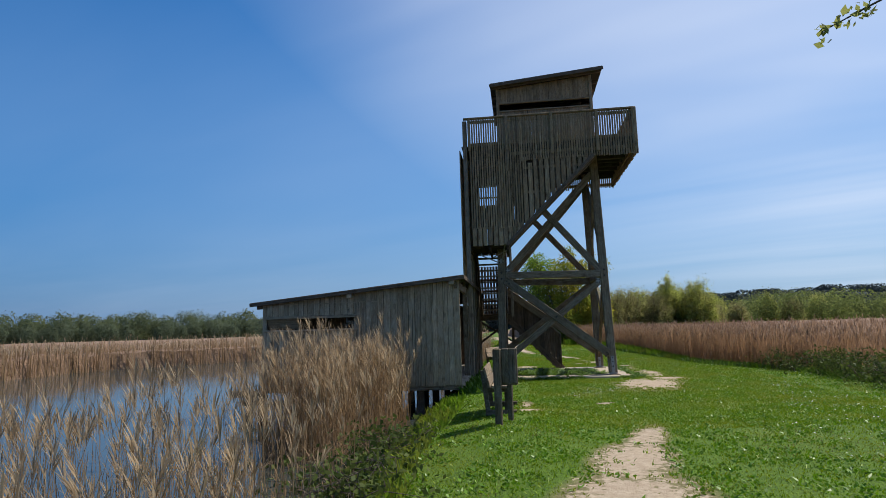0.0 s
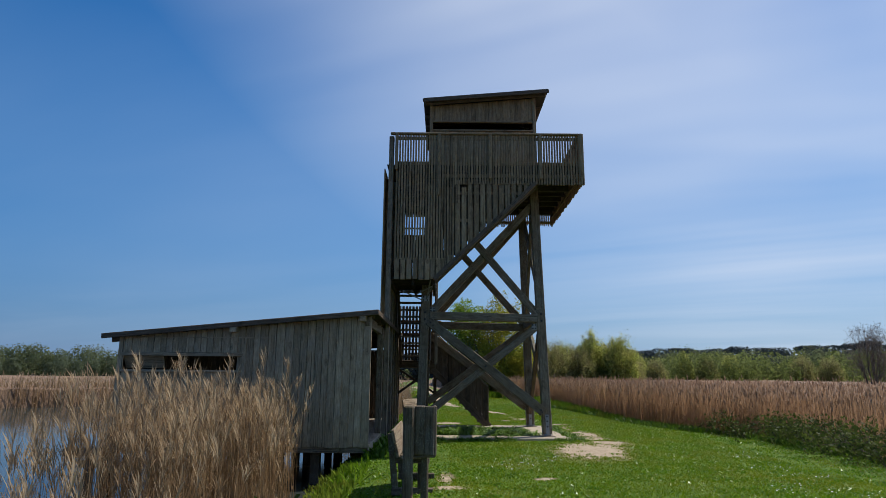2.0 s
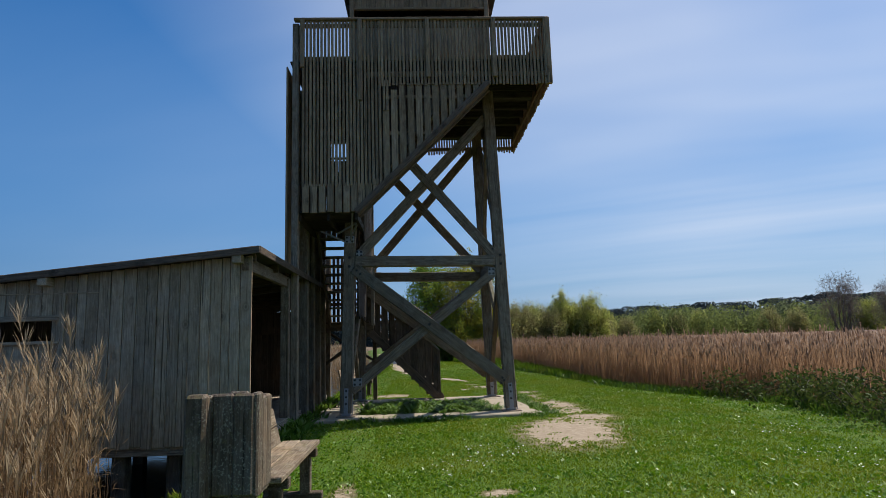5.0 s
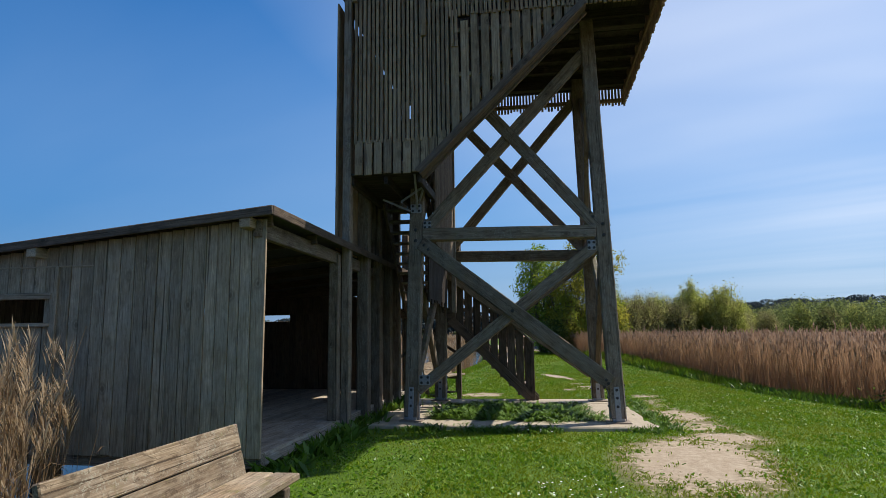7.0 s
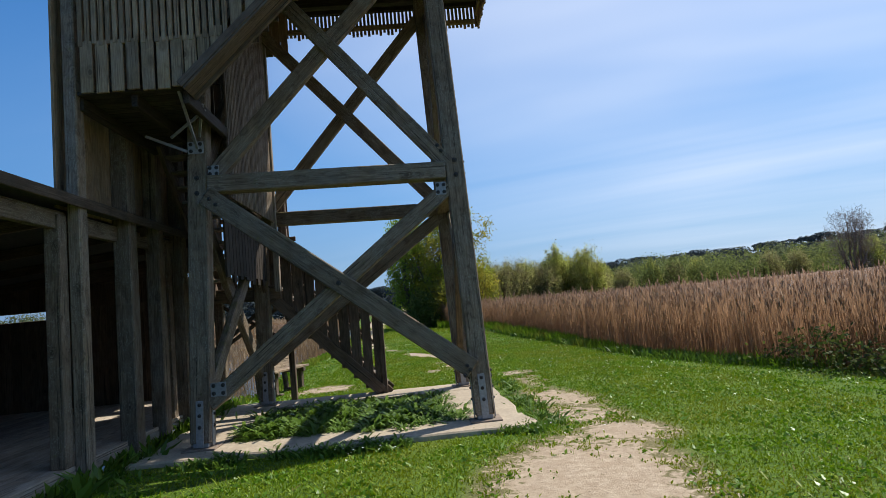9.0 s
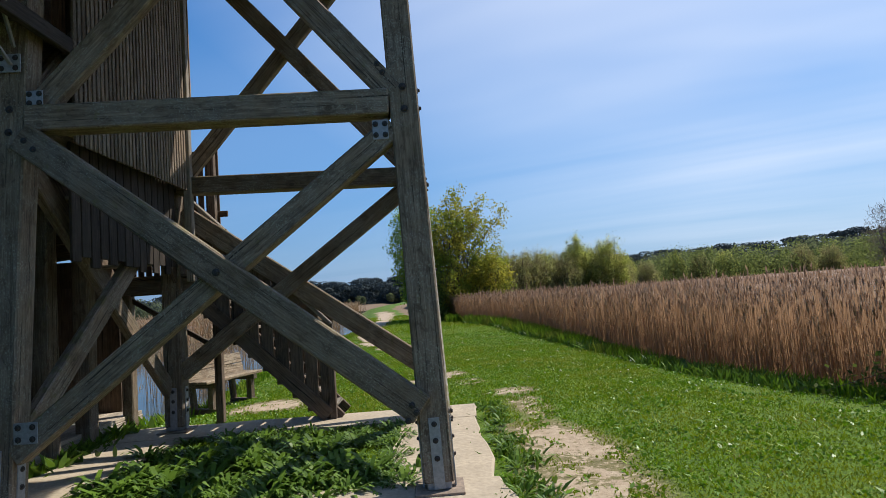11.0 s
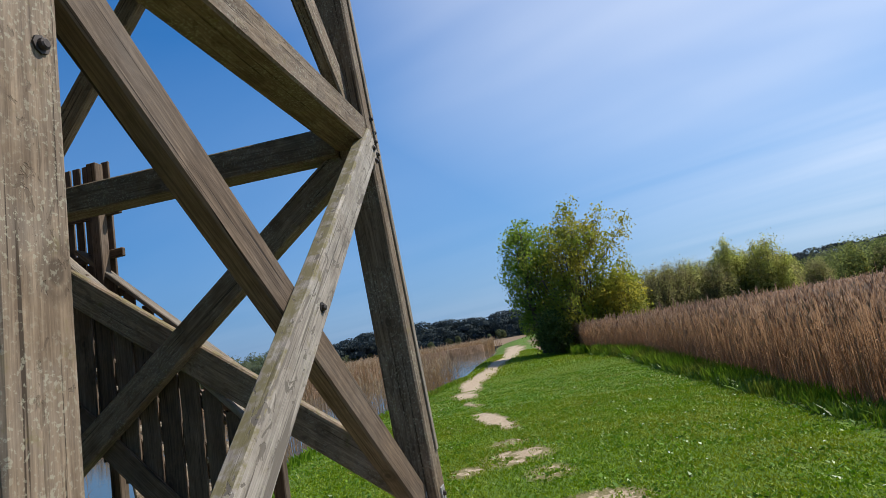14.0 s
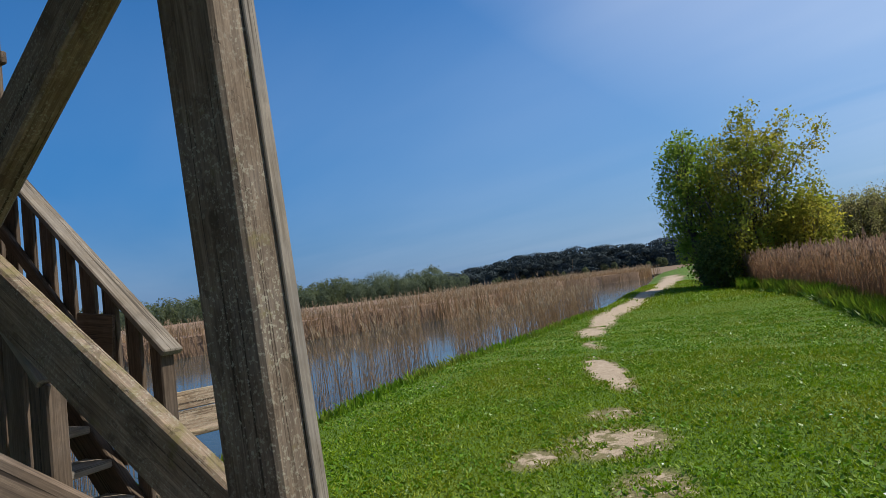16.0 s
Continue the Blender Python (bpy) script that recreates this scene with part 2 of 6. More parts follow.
CONCRETE = plain("concrete", (0.42, 0.345, 0.25), 0.9, 0, 0.22, 22)
GALVANISED = plain("galvanised_steel", (0.34, 0.335, 0.33), 0.55, 0.35, 0.22, 30, 0.05)
RUSTED = plain("rust_stained_steel", (0.26, 0.2, 0.15), 0.75, 0.15, 0.35, 30, 0.1)
BOLT = plain("rusty_bolt", (0.07, 0.06, 0.055), 0.6, 0.6, 0.3, 60, 0.1)
ROOFING = plain("bitumen_roofing", (0.06, 0.058, 0.055), 0.9, 0, 0.3, 25)
BARK = plain("bark", (0.10, 0.08, 0.06), 0.95, 0, 0.4, 18, 0.5)


def leafy(name, a, b, c=None, through=0.35, rough=0.75, gloss=0.12):
    """Thin leaves, stems and blades: colour varies from piece to piece, and light comes through."""
    m = Nodes(name)
    geo = m.nt.nodes.new("ShaderNodeNewGeometry")
    co = m.nt.nodes.new("ShaderNodeTexCoord").outputs["Object"]
    col = m.mix(geo.outputs["Random Per Island"], a, b)
    if c:
        big = m.noise(co, 0.55, 3)
        col = m.mix(m.rng(big, 0.42, 0.62), col, c)
    trans = m.nt.nodes.new("ShaderNodeBsdfTranslucent")
    m.link(col, trans.inputs["Color"])
    mx = m.nt.nodes.new("ShaderNodeMixShader")
    mx.inputs["Fac"].default_value = through
    out = m.nt.nodes["Material Output"]
    m.bsdf.inputs["Specular IOR Level"].default_value = gloss
    m.link(m.bsdf.outputs["BSDF"], mx.inputs[1])
    m.link(trans.outputs["BSDF"], mx.inputs[2])
    m.link(mx.outputs["Shader"], out.inputs["Surface"])
    return m.done(col, rough)


GRASS_BLADE = leafy("grass_blade", (0.1, 0.19, 0.005), (0.265, 0.37, 0.009), (0.235, 0.28, 0.012), 0.35, 0.5, 0.3)
CLOVER = leafy("clover_leaf", (0.06, 0.155, 0.005), (0.19, 0.35, 0.012), (0.12, 0.24, 0.008), 0.35, 0.42, 0.45)
STRAW = leafy("dry_grass", (0.17, 0.15, 0.045), (0.30, 0.25, 0.09), None, 0.3)
SEDGE = leafy("sedge_blade", (0.08, 0.17, 0.01), (0.2, 0.33, 0.018), (0.19, 0.22, 0.03), 0.45)
WEED = leafy("weed_leaf", (0.06, 0.125, 0.012), (0.16, 0.265, 0.03), None, 0.35, 0.45, 0.4)
PETAL = leafy("daisy_petal", (0.75, 0.75, 0.72), (0.8, 0.8, 0.8), None, 0.2)
REED_STEM = leafy("reed_stem", (0.315, 0.192, 0.11), (0.425, 0.267, 0.157), (0.34, 0.208, 0.118), 0.7)
REED_PLUME = leafy("reed_plume", (0.23, 0.14, 0.088), (0.5, 0.34, 0.228), None, 0.45)
POND_REED = leafy("pond_reed", (0.17, 0.105, 0.056), (0.45, 0.305, 0.17), (0.3, 0.19, 0.1), 0.45)
POND_PLUME = leafy("pond_reed_plume", (0.3, 0.21, 0.125), (0.56, 0.43, 0.28), None, 0.5)
BRAMBLE_LEAF = leafy("bramble_leaf", (0.04, 0.066, 0.014), (0.125, 0.15, 0.035), None, 0.35, 0.6)
LEAF_TREE = leafy("tree_leaf", (0.24, 0.225, 0.03), (0.46, 0.405, 0.058), (0.22, 0.28, 0.04), 0.68)
LEAF_SPRING = leafy("spring_leaf", (0.18, 0.215, 0.05), (0.3, 0.325, 0.08), (0.235, 0.23, 0.075), 0.7)
LEAF_BELT = leafy("belt_leaf", (0.27, 0.31, 0.07), (0.44, 0.47, 0.12), (0.35, 0.34, 0.11), 0.72)
LEAF_BUD = leafy("budding_leaf", (0.22, 0.225, 0.08), (0.34, 0.34, 0.125), (0.28, 0.25, 0.12), 0.7)
LEAF_DEEP = leafy("deep_green_leaf", (0.14, 0.225, 0.03), (0.27, 0.37, 0.055), (0.205, 0.29, 0.042), 0.7)
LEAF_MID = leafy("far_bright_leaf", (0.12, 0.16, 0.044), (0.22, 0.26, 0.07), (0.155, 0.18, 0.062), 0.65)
# far and hazy leaves: distance haze is put into the base colour, paler
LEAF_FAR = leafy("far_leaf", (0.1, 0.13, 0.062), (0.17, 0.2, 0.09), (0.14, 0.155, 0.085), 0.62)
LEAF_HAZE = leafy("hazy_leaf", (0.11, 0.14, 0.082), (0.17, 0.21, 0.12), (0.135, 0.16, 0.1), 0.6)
# pine green lifted towards blue-grey, with the haze of distance in the colour
LEAF_PINE = leafy("pine_leaf", (0.036, 0.052, 0.056), (0.062, 0.08, 0.08), None, 0.15)
TWIG = leafy("bare_twig", (0.13, 0.105, 0.085), (0.24, 0.20, 0.165), None, 0.1)


def ground_material():
    m = Nodes("meadow_ground")
    co = m.nt.nodes.new("ShaderNodeTexCoord").outputs["Object"]
    at = m.nt.nodes.new("ShaderNodeAttribute")
    at.attribute_name = "dirt"
    lawn = m.nt.nodes.new("ShaderNodeAttribute")
    lawn.attribute_name = "lawn"
    fine, mid, big = m.noise(co, 34, 6, 0.7), m.noise(co, 4.5, 5, 0.6), m.noise(co, 0.5, 4)
    green = m.mix(m.rng(fine, 0.38, 0.62), (0.022, 0.05, 0.004), (0.105, 0.19, 0.006))
    green = m.mix(m.rng(mid, 0.45, 0.72, 0, 0.6), green, (0.09, 0.15, 0.007))
    green = m.mix(m.rng(big, 0.5, 0.75, 0, 0.5), green, (0.13, 0.165, 0.016))
    clod = m.noise(co, 11, 6, 0.7)
    soil = m.mix(m.rng(clod, 0.3, 0.72), (0.31, 0.23, 0.15), (0.53, 0.425, 0.305))
    soil = m.mix(m.rng(mid, 0.4, 0.7, 0, 0.5), soil, (0.34, 0.25, 0.165))
    soil = m.mix(m.rng(fine, 0.58, 0.68), soil, (0.17, 0.125, 0.08))
    marsh = m.mix(m.rng(mid, 0.3, 0.7), (0.12, 0.08, 0.05), (0.24, 0.165, 0.10))
    edge = m.math("ADD", at.outputs["Fac"], m.math("MULTIPLY", m.math("SUBTRACT", clod, 0.5), 1.5))
    edge = m.math("ADD", edge, m.math("MULTIPLY", m.math("SUBTRACT", mid, 0.5), 1.1))
    col = m.mix(m.rng(lawn.outputs["Fac"], 0.3, 0.7), marsh, green)
    col = m.mix(m.rng(at.outputs["Fac"], 0.22, 0.42, 0, 0.85), col, m.mix(m.rng(fine, 0.4, 0.6), (0.13, 0.11, 0.04), (0.25, 0.19, 0.105)))
    col = m.mix(m.rng(edge, 0.5, 0.6), col, soil)
    m.bump(m.math("ADD", fine, m.math("MULTIPLY", clod, 0.6)), 0.6, 0.03)
    return m.done(col, 0.95)


def water_material():
    m = Nodes("pond_water")
    co = m.nt.nodes.new("ShaderNodeTexCoord").outputs["Object"]
    ripple = m.noise(m.mapped(co, (1.0, 2.2, 1)), 3.5, 4, 0.55)
    m.bump(ripple, 0.06, 0.04)
    m.bsdf.inputs["Specular IOR Level"].default_value = 0.5
    m.bsdf.inputs["IOR"].default_value = 1.33
    return m.done((0.045, 0.055, 0.05), 0.06)


GROUND, WATER = ground_material(), water_material()


def reed_mass_material():
    m = Nodes("reed_mass")
    co = m.nt.nodes.new("ShaderNodeTexCoord").outputs["Object"]
    st = m.noise(m.mapped(co, (14, 14, 0.5)), 2.0, 5, 0.7)
    big = m.noise(co, 0.35, 4)
    col = m.mix(m.rng(st, 0.32, 0.68), (0.22, 0.138, 0.088), (0.37, 0.24, 0.155))
    col = m.mix(m.rng(big, 0.4, 0.7, 0, 0.5), col, (0.15, 0.1, 0.066))
    m.bump(st, 0.9, 0.15)
    return m.done(col, 0.95)


REED_MASS = reed_mass_material()

# ---- building helpers ----
WORLD = {}
BOXES = {}


def thing(name, at, label, category, group="", kind=""):
    """A thing's root: an empty at its base."""
    ob = new(name)
    ob.empty_display_size = 0.2
    ob.location = at
    WORLD[ob] = Matrix.Translation(at)
    return tagged(ob, label, category, group, kind)


def adopt(ob, m, parent=None, label=""):
    """Sets ob at the world pose m, under its parent if it has one."""
    WORLD[ob] = m
    if parent is not None:
        ob.parent = parent
        ob.matrix_parent_inverse = WORLD[parent].inverted()
    ob.matrix_basis = m
    if label:
        tagged(ob, label)
    return ob


def mesh_of(name, verts, faces, mat, smooth=False):
    me = bpy.data.meshes.new(name)
    me.from_pydata([tuple(v) for v in verts], [], [tuple(f) for f in faces])
    me.materials.append(mat)
    if smooth:
        for p in me.polygons:
            p.use_smooth = True
    me.update()
    return me


def quads_mesh(name, verts, mat, per=4):
    """A mesh from an array of corners, four (or three) to a face, fast."""
    n = len(verts) // per
    me = bpy.data.meshes.new(name)
    me.vertices.add(n * per)
    me.vertices.foreach_set("co", np.ascontiguousarray(verts, dtype=np.float32).ravel())
    me.loops.add(n * per)
    me.loops.foreach_set("vertex_index", np.arange(n * per, dtype=np.int32))
    me.polygons.add(n)
    me.polygons.foreach_set("loop_start", np.arange(0, n * per, per, dtype=np.int32))
    me.materials.append(mat)
    me.update(calc_edges=True)
    return me


def box_mesh(w, d, length, mat, bevel=0.008):
    """A bar with chamfered edges, centred in x and y, from z 0 to its length."""
    key = (round(w, 3), round(d, 3), round(length, 2), mat.name)
    if key in BOXES:
        return BOXES[key]
    h = (w / 2, d / 2, length / 2)
    b = min(bevel, min(h) * 0.5)
    verts, index = [], {}
    for sx in (-1, 1):
        for sy in (-1, 1):
            for sz in (-1, 1):
                s = (sx, sy, sz)
                for k in range(3):
                    p = [s[i] * (h[i] - (0 if i == k else b)) for i in range(3)]
                    index[s, k] = len(verts)
                    verts.append((p[0], p[1], p[2] + length / 2))
    faces = []
    for k in range(3):
        i, j = (k + 1) % 3, (k + 2) % 3
        for sg in (-1, 1):
            ring = []
            for a, c in ((-1, -1), (1, -1), (1, 1), (-1, 1)):
                s = [0, 0, 0]
                s[k], s[i], s[j] = sg, a, c
                ring.append(index[tuple(s), k])
            faces.append(ring if sg > 0 else ring[::-1])
        for a in (-1, 1):
            for c in (-1, 1):
                e = []
                for sg in (-1, 1):
                    s = [0, 0, 0]
                    s[k], s[i], s[j] = sg, a, c
                    e.append((index[tuple(s), i], index[tuple(s), j]))
                q = [e[0][0], e[1][0], e[1][1], e[0][1]]
                faces.append(q if a * c > 0 else q[::-1])
    for sx in (-1, 1):
        for sy in (-1, 1):
            for sz in (-1, 1):
                s = (sx, sy, sz)
                q = [index[s, 0], index[s, 1], index[s, 2]]
                faces.append(q if sx * sy * sz > 0 else q[::-1])
    BOXES[key] = mesh_of("bar", verts, faces, mat)
    return BOXES[key]


def bar(name, p0, p1, w, d, mat, parent, face=(0, 1, 0), label="", bevel=0.008):
    """A timber from p0 to p1, w wide across and d deep along face."""
    p0, p1 = Vector(p0), Vector(p1)
    z = (p1 - p0).normalized()
    y = Vector(face)
    y = (y - z * y.dot(z)).normalized()
    x = y.cross(z)
    m = Matrix((x, y, z)).transposed().to_4x4()
    m.translation = p0
    return adopt(new(name, box_mesh(w, d, (p1 - p0).length, mat, bevel)), m, parent, label)


def block(name, lo, hi, mat, parent, label="", bevel=0.01):
    """An upright block between two corners; its grain runs along its longest side."""
    lo, hi = Vector(lo), Vector(hi)
    s, c = hi - lo, (lo + hi) / 2
    k = max(range(3), key=lambda i: s[i])
    if k == 2:
        return bar(name, (c.x, c.y, lo.z), (c.x, c.y, hi.z), s.x, s.y, mat, parent, (0, 1, 0), label, bevel)
    if k == 0:
        return bar(name, (lo.x, c.y, c.z), (hi.x, c.y, c.z), s.y, s.z, mat, parent, (0, 0, 1), label, bevel)
    return bar(name, (c.x, lo.y, c.z), (c.x, hi.y, c.z), s.x, s.z, mat, parent, (0, 0, 1), label, bevel)


def tube_mesh(name, lines, mat, sides=6):
    """Tapered round limbs: each line is a list of (point, radius)."""
    verts, faces = [], []
    for line in lines:
        start = len(verts)
        for k, (p, r) in enumerate(line):
            a = Vector(line[max(k - 1, 0)][0])
            b = Vector(line[min(k + 1, len(line) - 1)][0])
            t = (b - a).normalized()
            u = t.cross(Vector((0.31, 0.87, 0.11))).normalized()
            v = t.cross(u)
            for s in range(sides):
                g = 2 * math.pi * s / sides
                verts.append(Vector(p) + u * (r * math.cos(g)) + v * (r * math.sin(g)))
        for k in range(len(line) - 1):
            for s in range(sides):
                i, j = start + k * sides + s, start + k * sides + (s + 1) % sides
                faces.append((i, j, j + sides, i + sides))
        faces.append([start + s for s in range(sides)][::-1])
        faces.append([start + (len(line) - 1) * sides + s for s in range(sides)])
    return mesh_of(name, verts, faces, mat, True)


def bolt_mesh():
    verts, faces = [], []
    for z, r in ((0, 0.03), (0.006, 0.03), (0.006, 0.018), (0.02, 0.018), (0.024, 0.012)):
        for s in range(8):
            g = math.pi * s / 4
            verts.append((r * math.cos(g), r * math.sin(g), z))
    for k in range(4):
        for s in range(8):
            i, j = k * 8 + s, k * 8 + (s + 1) % 8
            faces.append((i, j, j + 8, i + 8))
    faces.append(list(range(32, 40)))
    return mesh_of("bolt", verts, faces, BOLT)


BOLT_MESH = bolt_mesh()


def bolt(at, out, parent, size=1.0):
    m = Vector(out).to_track_quat("Z", "Y").to_matrix().to_4x4()
    m.translation = at
    return adopt(new("bolt", BOLT_MESH), m @ Matrix.Diagonal((size, size, size, 1)), parent)


# ---- the lie of the land ----
def left_edge(y):
    return np.interp(y, [-40, -14.5, -11, -5, 0, 5, 9.5, 15, 23, 35, 55, 110], [-0.9, -1.35, -1.6, -1.55, -1.35, -1.35, -1.25, -1.1, -0.7, -1.6, -3.2, -9])


def right_edge(y):
    return np.interp(y, [-40, 0, 2.7, 6, 12, 22, 32, 45, 60, 110], [10.6, 10.0, 9.0, 8.4, 7.7, 6.8, 4.6, 1.2, -0.3, -5])


def far_shore(y):
    return np.interp(y, [-60, 20, 31, 40, 56, 72, 86, 96, 110, 170], [-30, -28.5, -19.5, -14, -13.5, -18, -20, -10, -10.8, -20])


DIRT = [  # bare patches: x, y, half width, half length, turn in degrees, strength
    (1.6, -14.3, 0.62, 1.3, -14, 0.9), (1.95, -12.2, 0.42, 1.1, -16, 0.82), (2.45, -10.6, 0.24, 1.0, -14, 0.78),
    (2.38, -6.5, 0.2, 0.14, 0, 0.72), (0.75, -7.35, 0.3, 0.16, 0, 0.75), (0.72, -6.3, 0.16, 0.6, 0, 0.6),
    (4.1, -2.7, 0.75, 1.5, -12, 0.92), (4.95, -1.05, 0.45, 0.5, 20, 0.85), (4.85, 1.6, 0.45, 1.1, 12, 0.7), (4.8, 0.2, 0.5, 0.8, 10, 0.64),
    (4.85, 3.7, 0.28, 0.9, 5, 0.55), (4.75, 4.95, 0.42, 0.3, 0, 0.68), (4.2, 6.3, 0.3, 0.4, 10, 0.52), (3.72, 7.4, 0.46, 0.5, 15, 0.62), (3.5, 8.4, 0.3, 0.26, 0, 0.58),
    (2.88, 10.9, 0.21, 1.25, 22, 1.05), (1.9, 14.2, 0.2, 0.9, 24, 0.55), (1.2, 16.9, 0.32, 1.0, 16, 0.95), (0.75, 20.5, 0.32, 2.6, 10, 1.05), (0.4, 26, 0.42, 4.5, 4, 1.1),
    (-0.05, 36, 0.5, 6, 2, 1.1), (-0.7, 47, 0.6, 8, 5, 1.1), (-2.0, 62, 0.7, 9, 8, 1.1), (0.75, 5.3, 0.7, 0.5, 0, 0.8), (3.1, 6.9, 0.25, 0.3, 0, 0.55),
]


def dirt_at(x, y):
    d = np.zeros(np.shape(x))
    for cx, cy, hw, hl, turn, strength in DIRT:
        c, s = math.cos(radians(turn)), math.sin(radians(turn))
        u, v = (x - cx) * c + (y - cy) * s, -(x - cx) * s + (y - cy) * c
        r = np.sqrt((u / hw) ** 2 + (v / hl) ** 2)
        d = np.maximum(d, strength * np.clip(1.35 - 0.75 * r, 0, 1))
    return d


def land(x, y):
    """Height of the ground: a grassed dyke with open water on one side and reed marsh on the other."""
    x, y = np.asarray(x, float), np.asarray(y, float)
    swell = 0.03 * np.sin(x * 0.9 + 0.4 * y) + 0.025 * np.sin(y * 0.55 + 1.3) - 0.02
    near = np.clip(1 - np.hypot((x - 1.8) / 4.5, (y - 1.8) / 4.5), 0, 1)
    z = swell * (1 - np.clip(near * 2.5, 0, 1)) - 0.06 * np.clip(near * 2.5, 0, 1)
    z = z - 0.10 * np.clip((x - 6) / 4, 0, 1)
    s = np.clip((0.9 - x) / 2.3, 0, 1)
    z = z - 0.26 * s * s * (3 - 2 * s) * (np.clip((-3.5 - y) / 2.0, 0, 1) + np.clip((y - 4.3) / 1.2, 0, 1) * np.clip((12 - y) / 4, 0, 1))
    e = left_edge(y) - x
    t = np.clip((e + 0.6) / 2.2, 0, 1)
    z = z - 1.15 * t * t * (3 - 2 * t)
    r = np.clip((x - right_edge(y)) / 1.5, 0, 1)
    z = z - 0.35 * r
    f = np.clip((far_shore(y) - x) / 2.0, 0, 1)
    return np.where(x < left_edge(y), np.maximum(z, -1.2 + 0.68 * f), z)


def stretch(inner, outer_lo, outer_hi, step):
    """Coordinates: even inside, widening outside."""
    mid = list(np.arange(inner[0], inner[1] + 1e-6, step))
    lo, hi, g = [], [], step
    p = inner[0]
    while p > outer_lo:
        g *= 1.22
        p -= g
        lo.append(p)
    p, g = inner[1], step
    while p < outer_hi:
        g *= 1.22
        p += g
        hi.append(p)
    return np.array(lo[::-1] + mid + hi)


def make_ground():
    xs = stretch((-2.6, 10.4), -1800, 1800, 0.13)
    ys = stretch((-18, 22), -700, 2200, 0.16)
    gx, gy = np.meshgrid(xs, ys)
    gz = land(gx, gy)
    nx, ny = len(xs), len(ys)
    me = bpy.data.meshes.new("ground")
    idx = np.arange(nx * ny).reshape(ny, nx)
    q = np.stack([idx[:-1, :-1], idx[:-1, 1:], idx[1:, 1:], idx[1:, :-1]], -1).reshape(-1, 4)
    me.vertices.add(nx * ny)
    me.vertices.foreach_set("co", np.stack([gx, gy, gz], -1).astype(np.float32).ravel())
    me.loops.add(len(q) * 4)
    me.loops.foreach_set("vertex_index", q.astype(np.int32).ravel())
    me.polygons.add(len(q))
    me.polygons.foreach_set("loop_start", np.arange(0, len(q) * 4, 4, dtype=np.int32))
    me.polygons.foreach_set("use_smooth", np.ones(len(q), dtype=bool))
    me.materials.append(GROUND)
    me.update(calc_edges=True)
    lawn = ((gx > left_edge(gy) - 0.35) & (gx < right_edge(gy) + 0.5)).astype(np.float32)
    for key, vals in (("dirt", dirt_at(gx, gy).astype(np.float32)), ("lawn", lawn)):
        a = me.attributes.new(key, "FLOAT", "POINT")
        a.data.foreach_set("value", vals.ravel())
    return tagged(new("ground", me), "grassy dyke with worn sandy path and marsh beyond", "ground", kind="structure")


make_ground()

water = new("water", mesh_of("water", [(-75, -120, 0), (3, -120, 0), (3, 130, 0), (-75, 130, 0)], [(0, 1, 2, 3)], WATER))
water.location = (0, 0, -0.65)
tagged(water, "calm shallow pond water reflecting the sky", "water", kind="structure")


# ---- concrete footing ----
def make_slab():
    t = thing("concrete_footing", (1.7, 1.8, 0), "pale concrete strip footing under the tower legs", "footing")
    strips = [((-0.68, -0.42), (4.12, 0.32)), ((-0.68, 2.95), (4.09, 3.8)), ((-0.68, 0.324), (0.28, 2.946)), ((3.12, 0.324), (4.05, 2.946))]
    for n, ((x0, y0), (x1, y1)) in enumerate(strips):
        # cast against earth: the outline wanders a little
        ring = [(x0 + (x1 - x0) * i / 14, y0) for i in range(14)] + [(x1, y0 + (y1 - y0) * i / 8) for i in range(8)]
        ring += [(x1 - (x1 - x0) * i / 14, y1) for i in range(14)] + [(x0, y1 - (y1 - y0) * i / 8) for i in range(8)]
        wob = 0.07 if n < 2 else 0.1
        top = []
        for px_, py_ in ring:
            v = Vector((px_ * 2.3, py_ * 2.3, n * 7.0))
            top.append((px_ + wob * noise.noise(v), py_ + (wob * noise.noise(v + Vector((9, 4, 1))) if n < 2 else 0.0), 0.01 - (0.003 if n > 1 else 0.0)))
        m = len(top)
        verts = [(p, q, -0.25) for p, q, r in top] + [(p, q, r - 0.02) for p, q, r in top] + [(p + (1.7 - p) * 0.008, q + (1.8 - q) * 0.008, r) for p, q, r in top]
        faces = [(i + k, (i + 1) % m + k, (i + 1) % m + k + m, i + k + m) for k in (0, m) for i in range(m)] + [list(range(2 * m, 3 * m))]
        adopt(new("strip", mesh_of("strip", verts, faces, CONCRETE)), Matrix(), t)
    return t


make_slab()

# ---- observation tower ----
TOWER = thing("observation_tower", (1.8, 1.7, 0), "tall weathered timber bird observation tower with slatted deck and cabin", "tower")
Z_LEG = 7.36


def leg_at(side, back, z):
    """Centre line of a leg at height z."""
    x = 0.03 + 0.026 * z if side == 0 else 3.56 - 0.026 * z
    y = 0.13 + 0.04 * z if back == 0 else 3.44 - 0.04 * z
    return Vector((x, y, z))


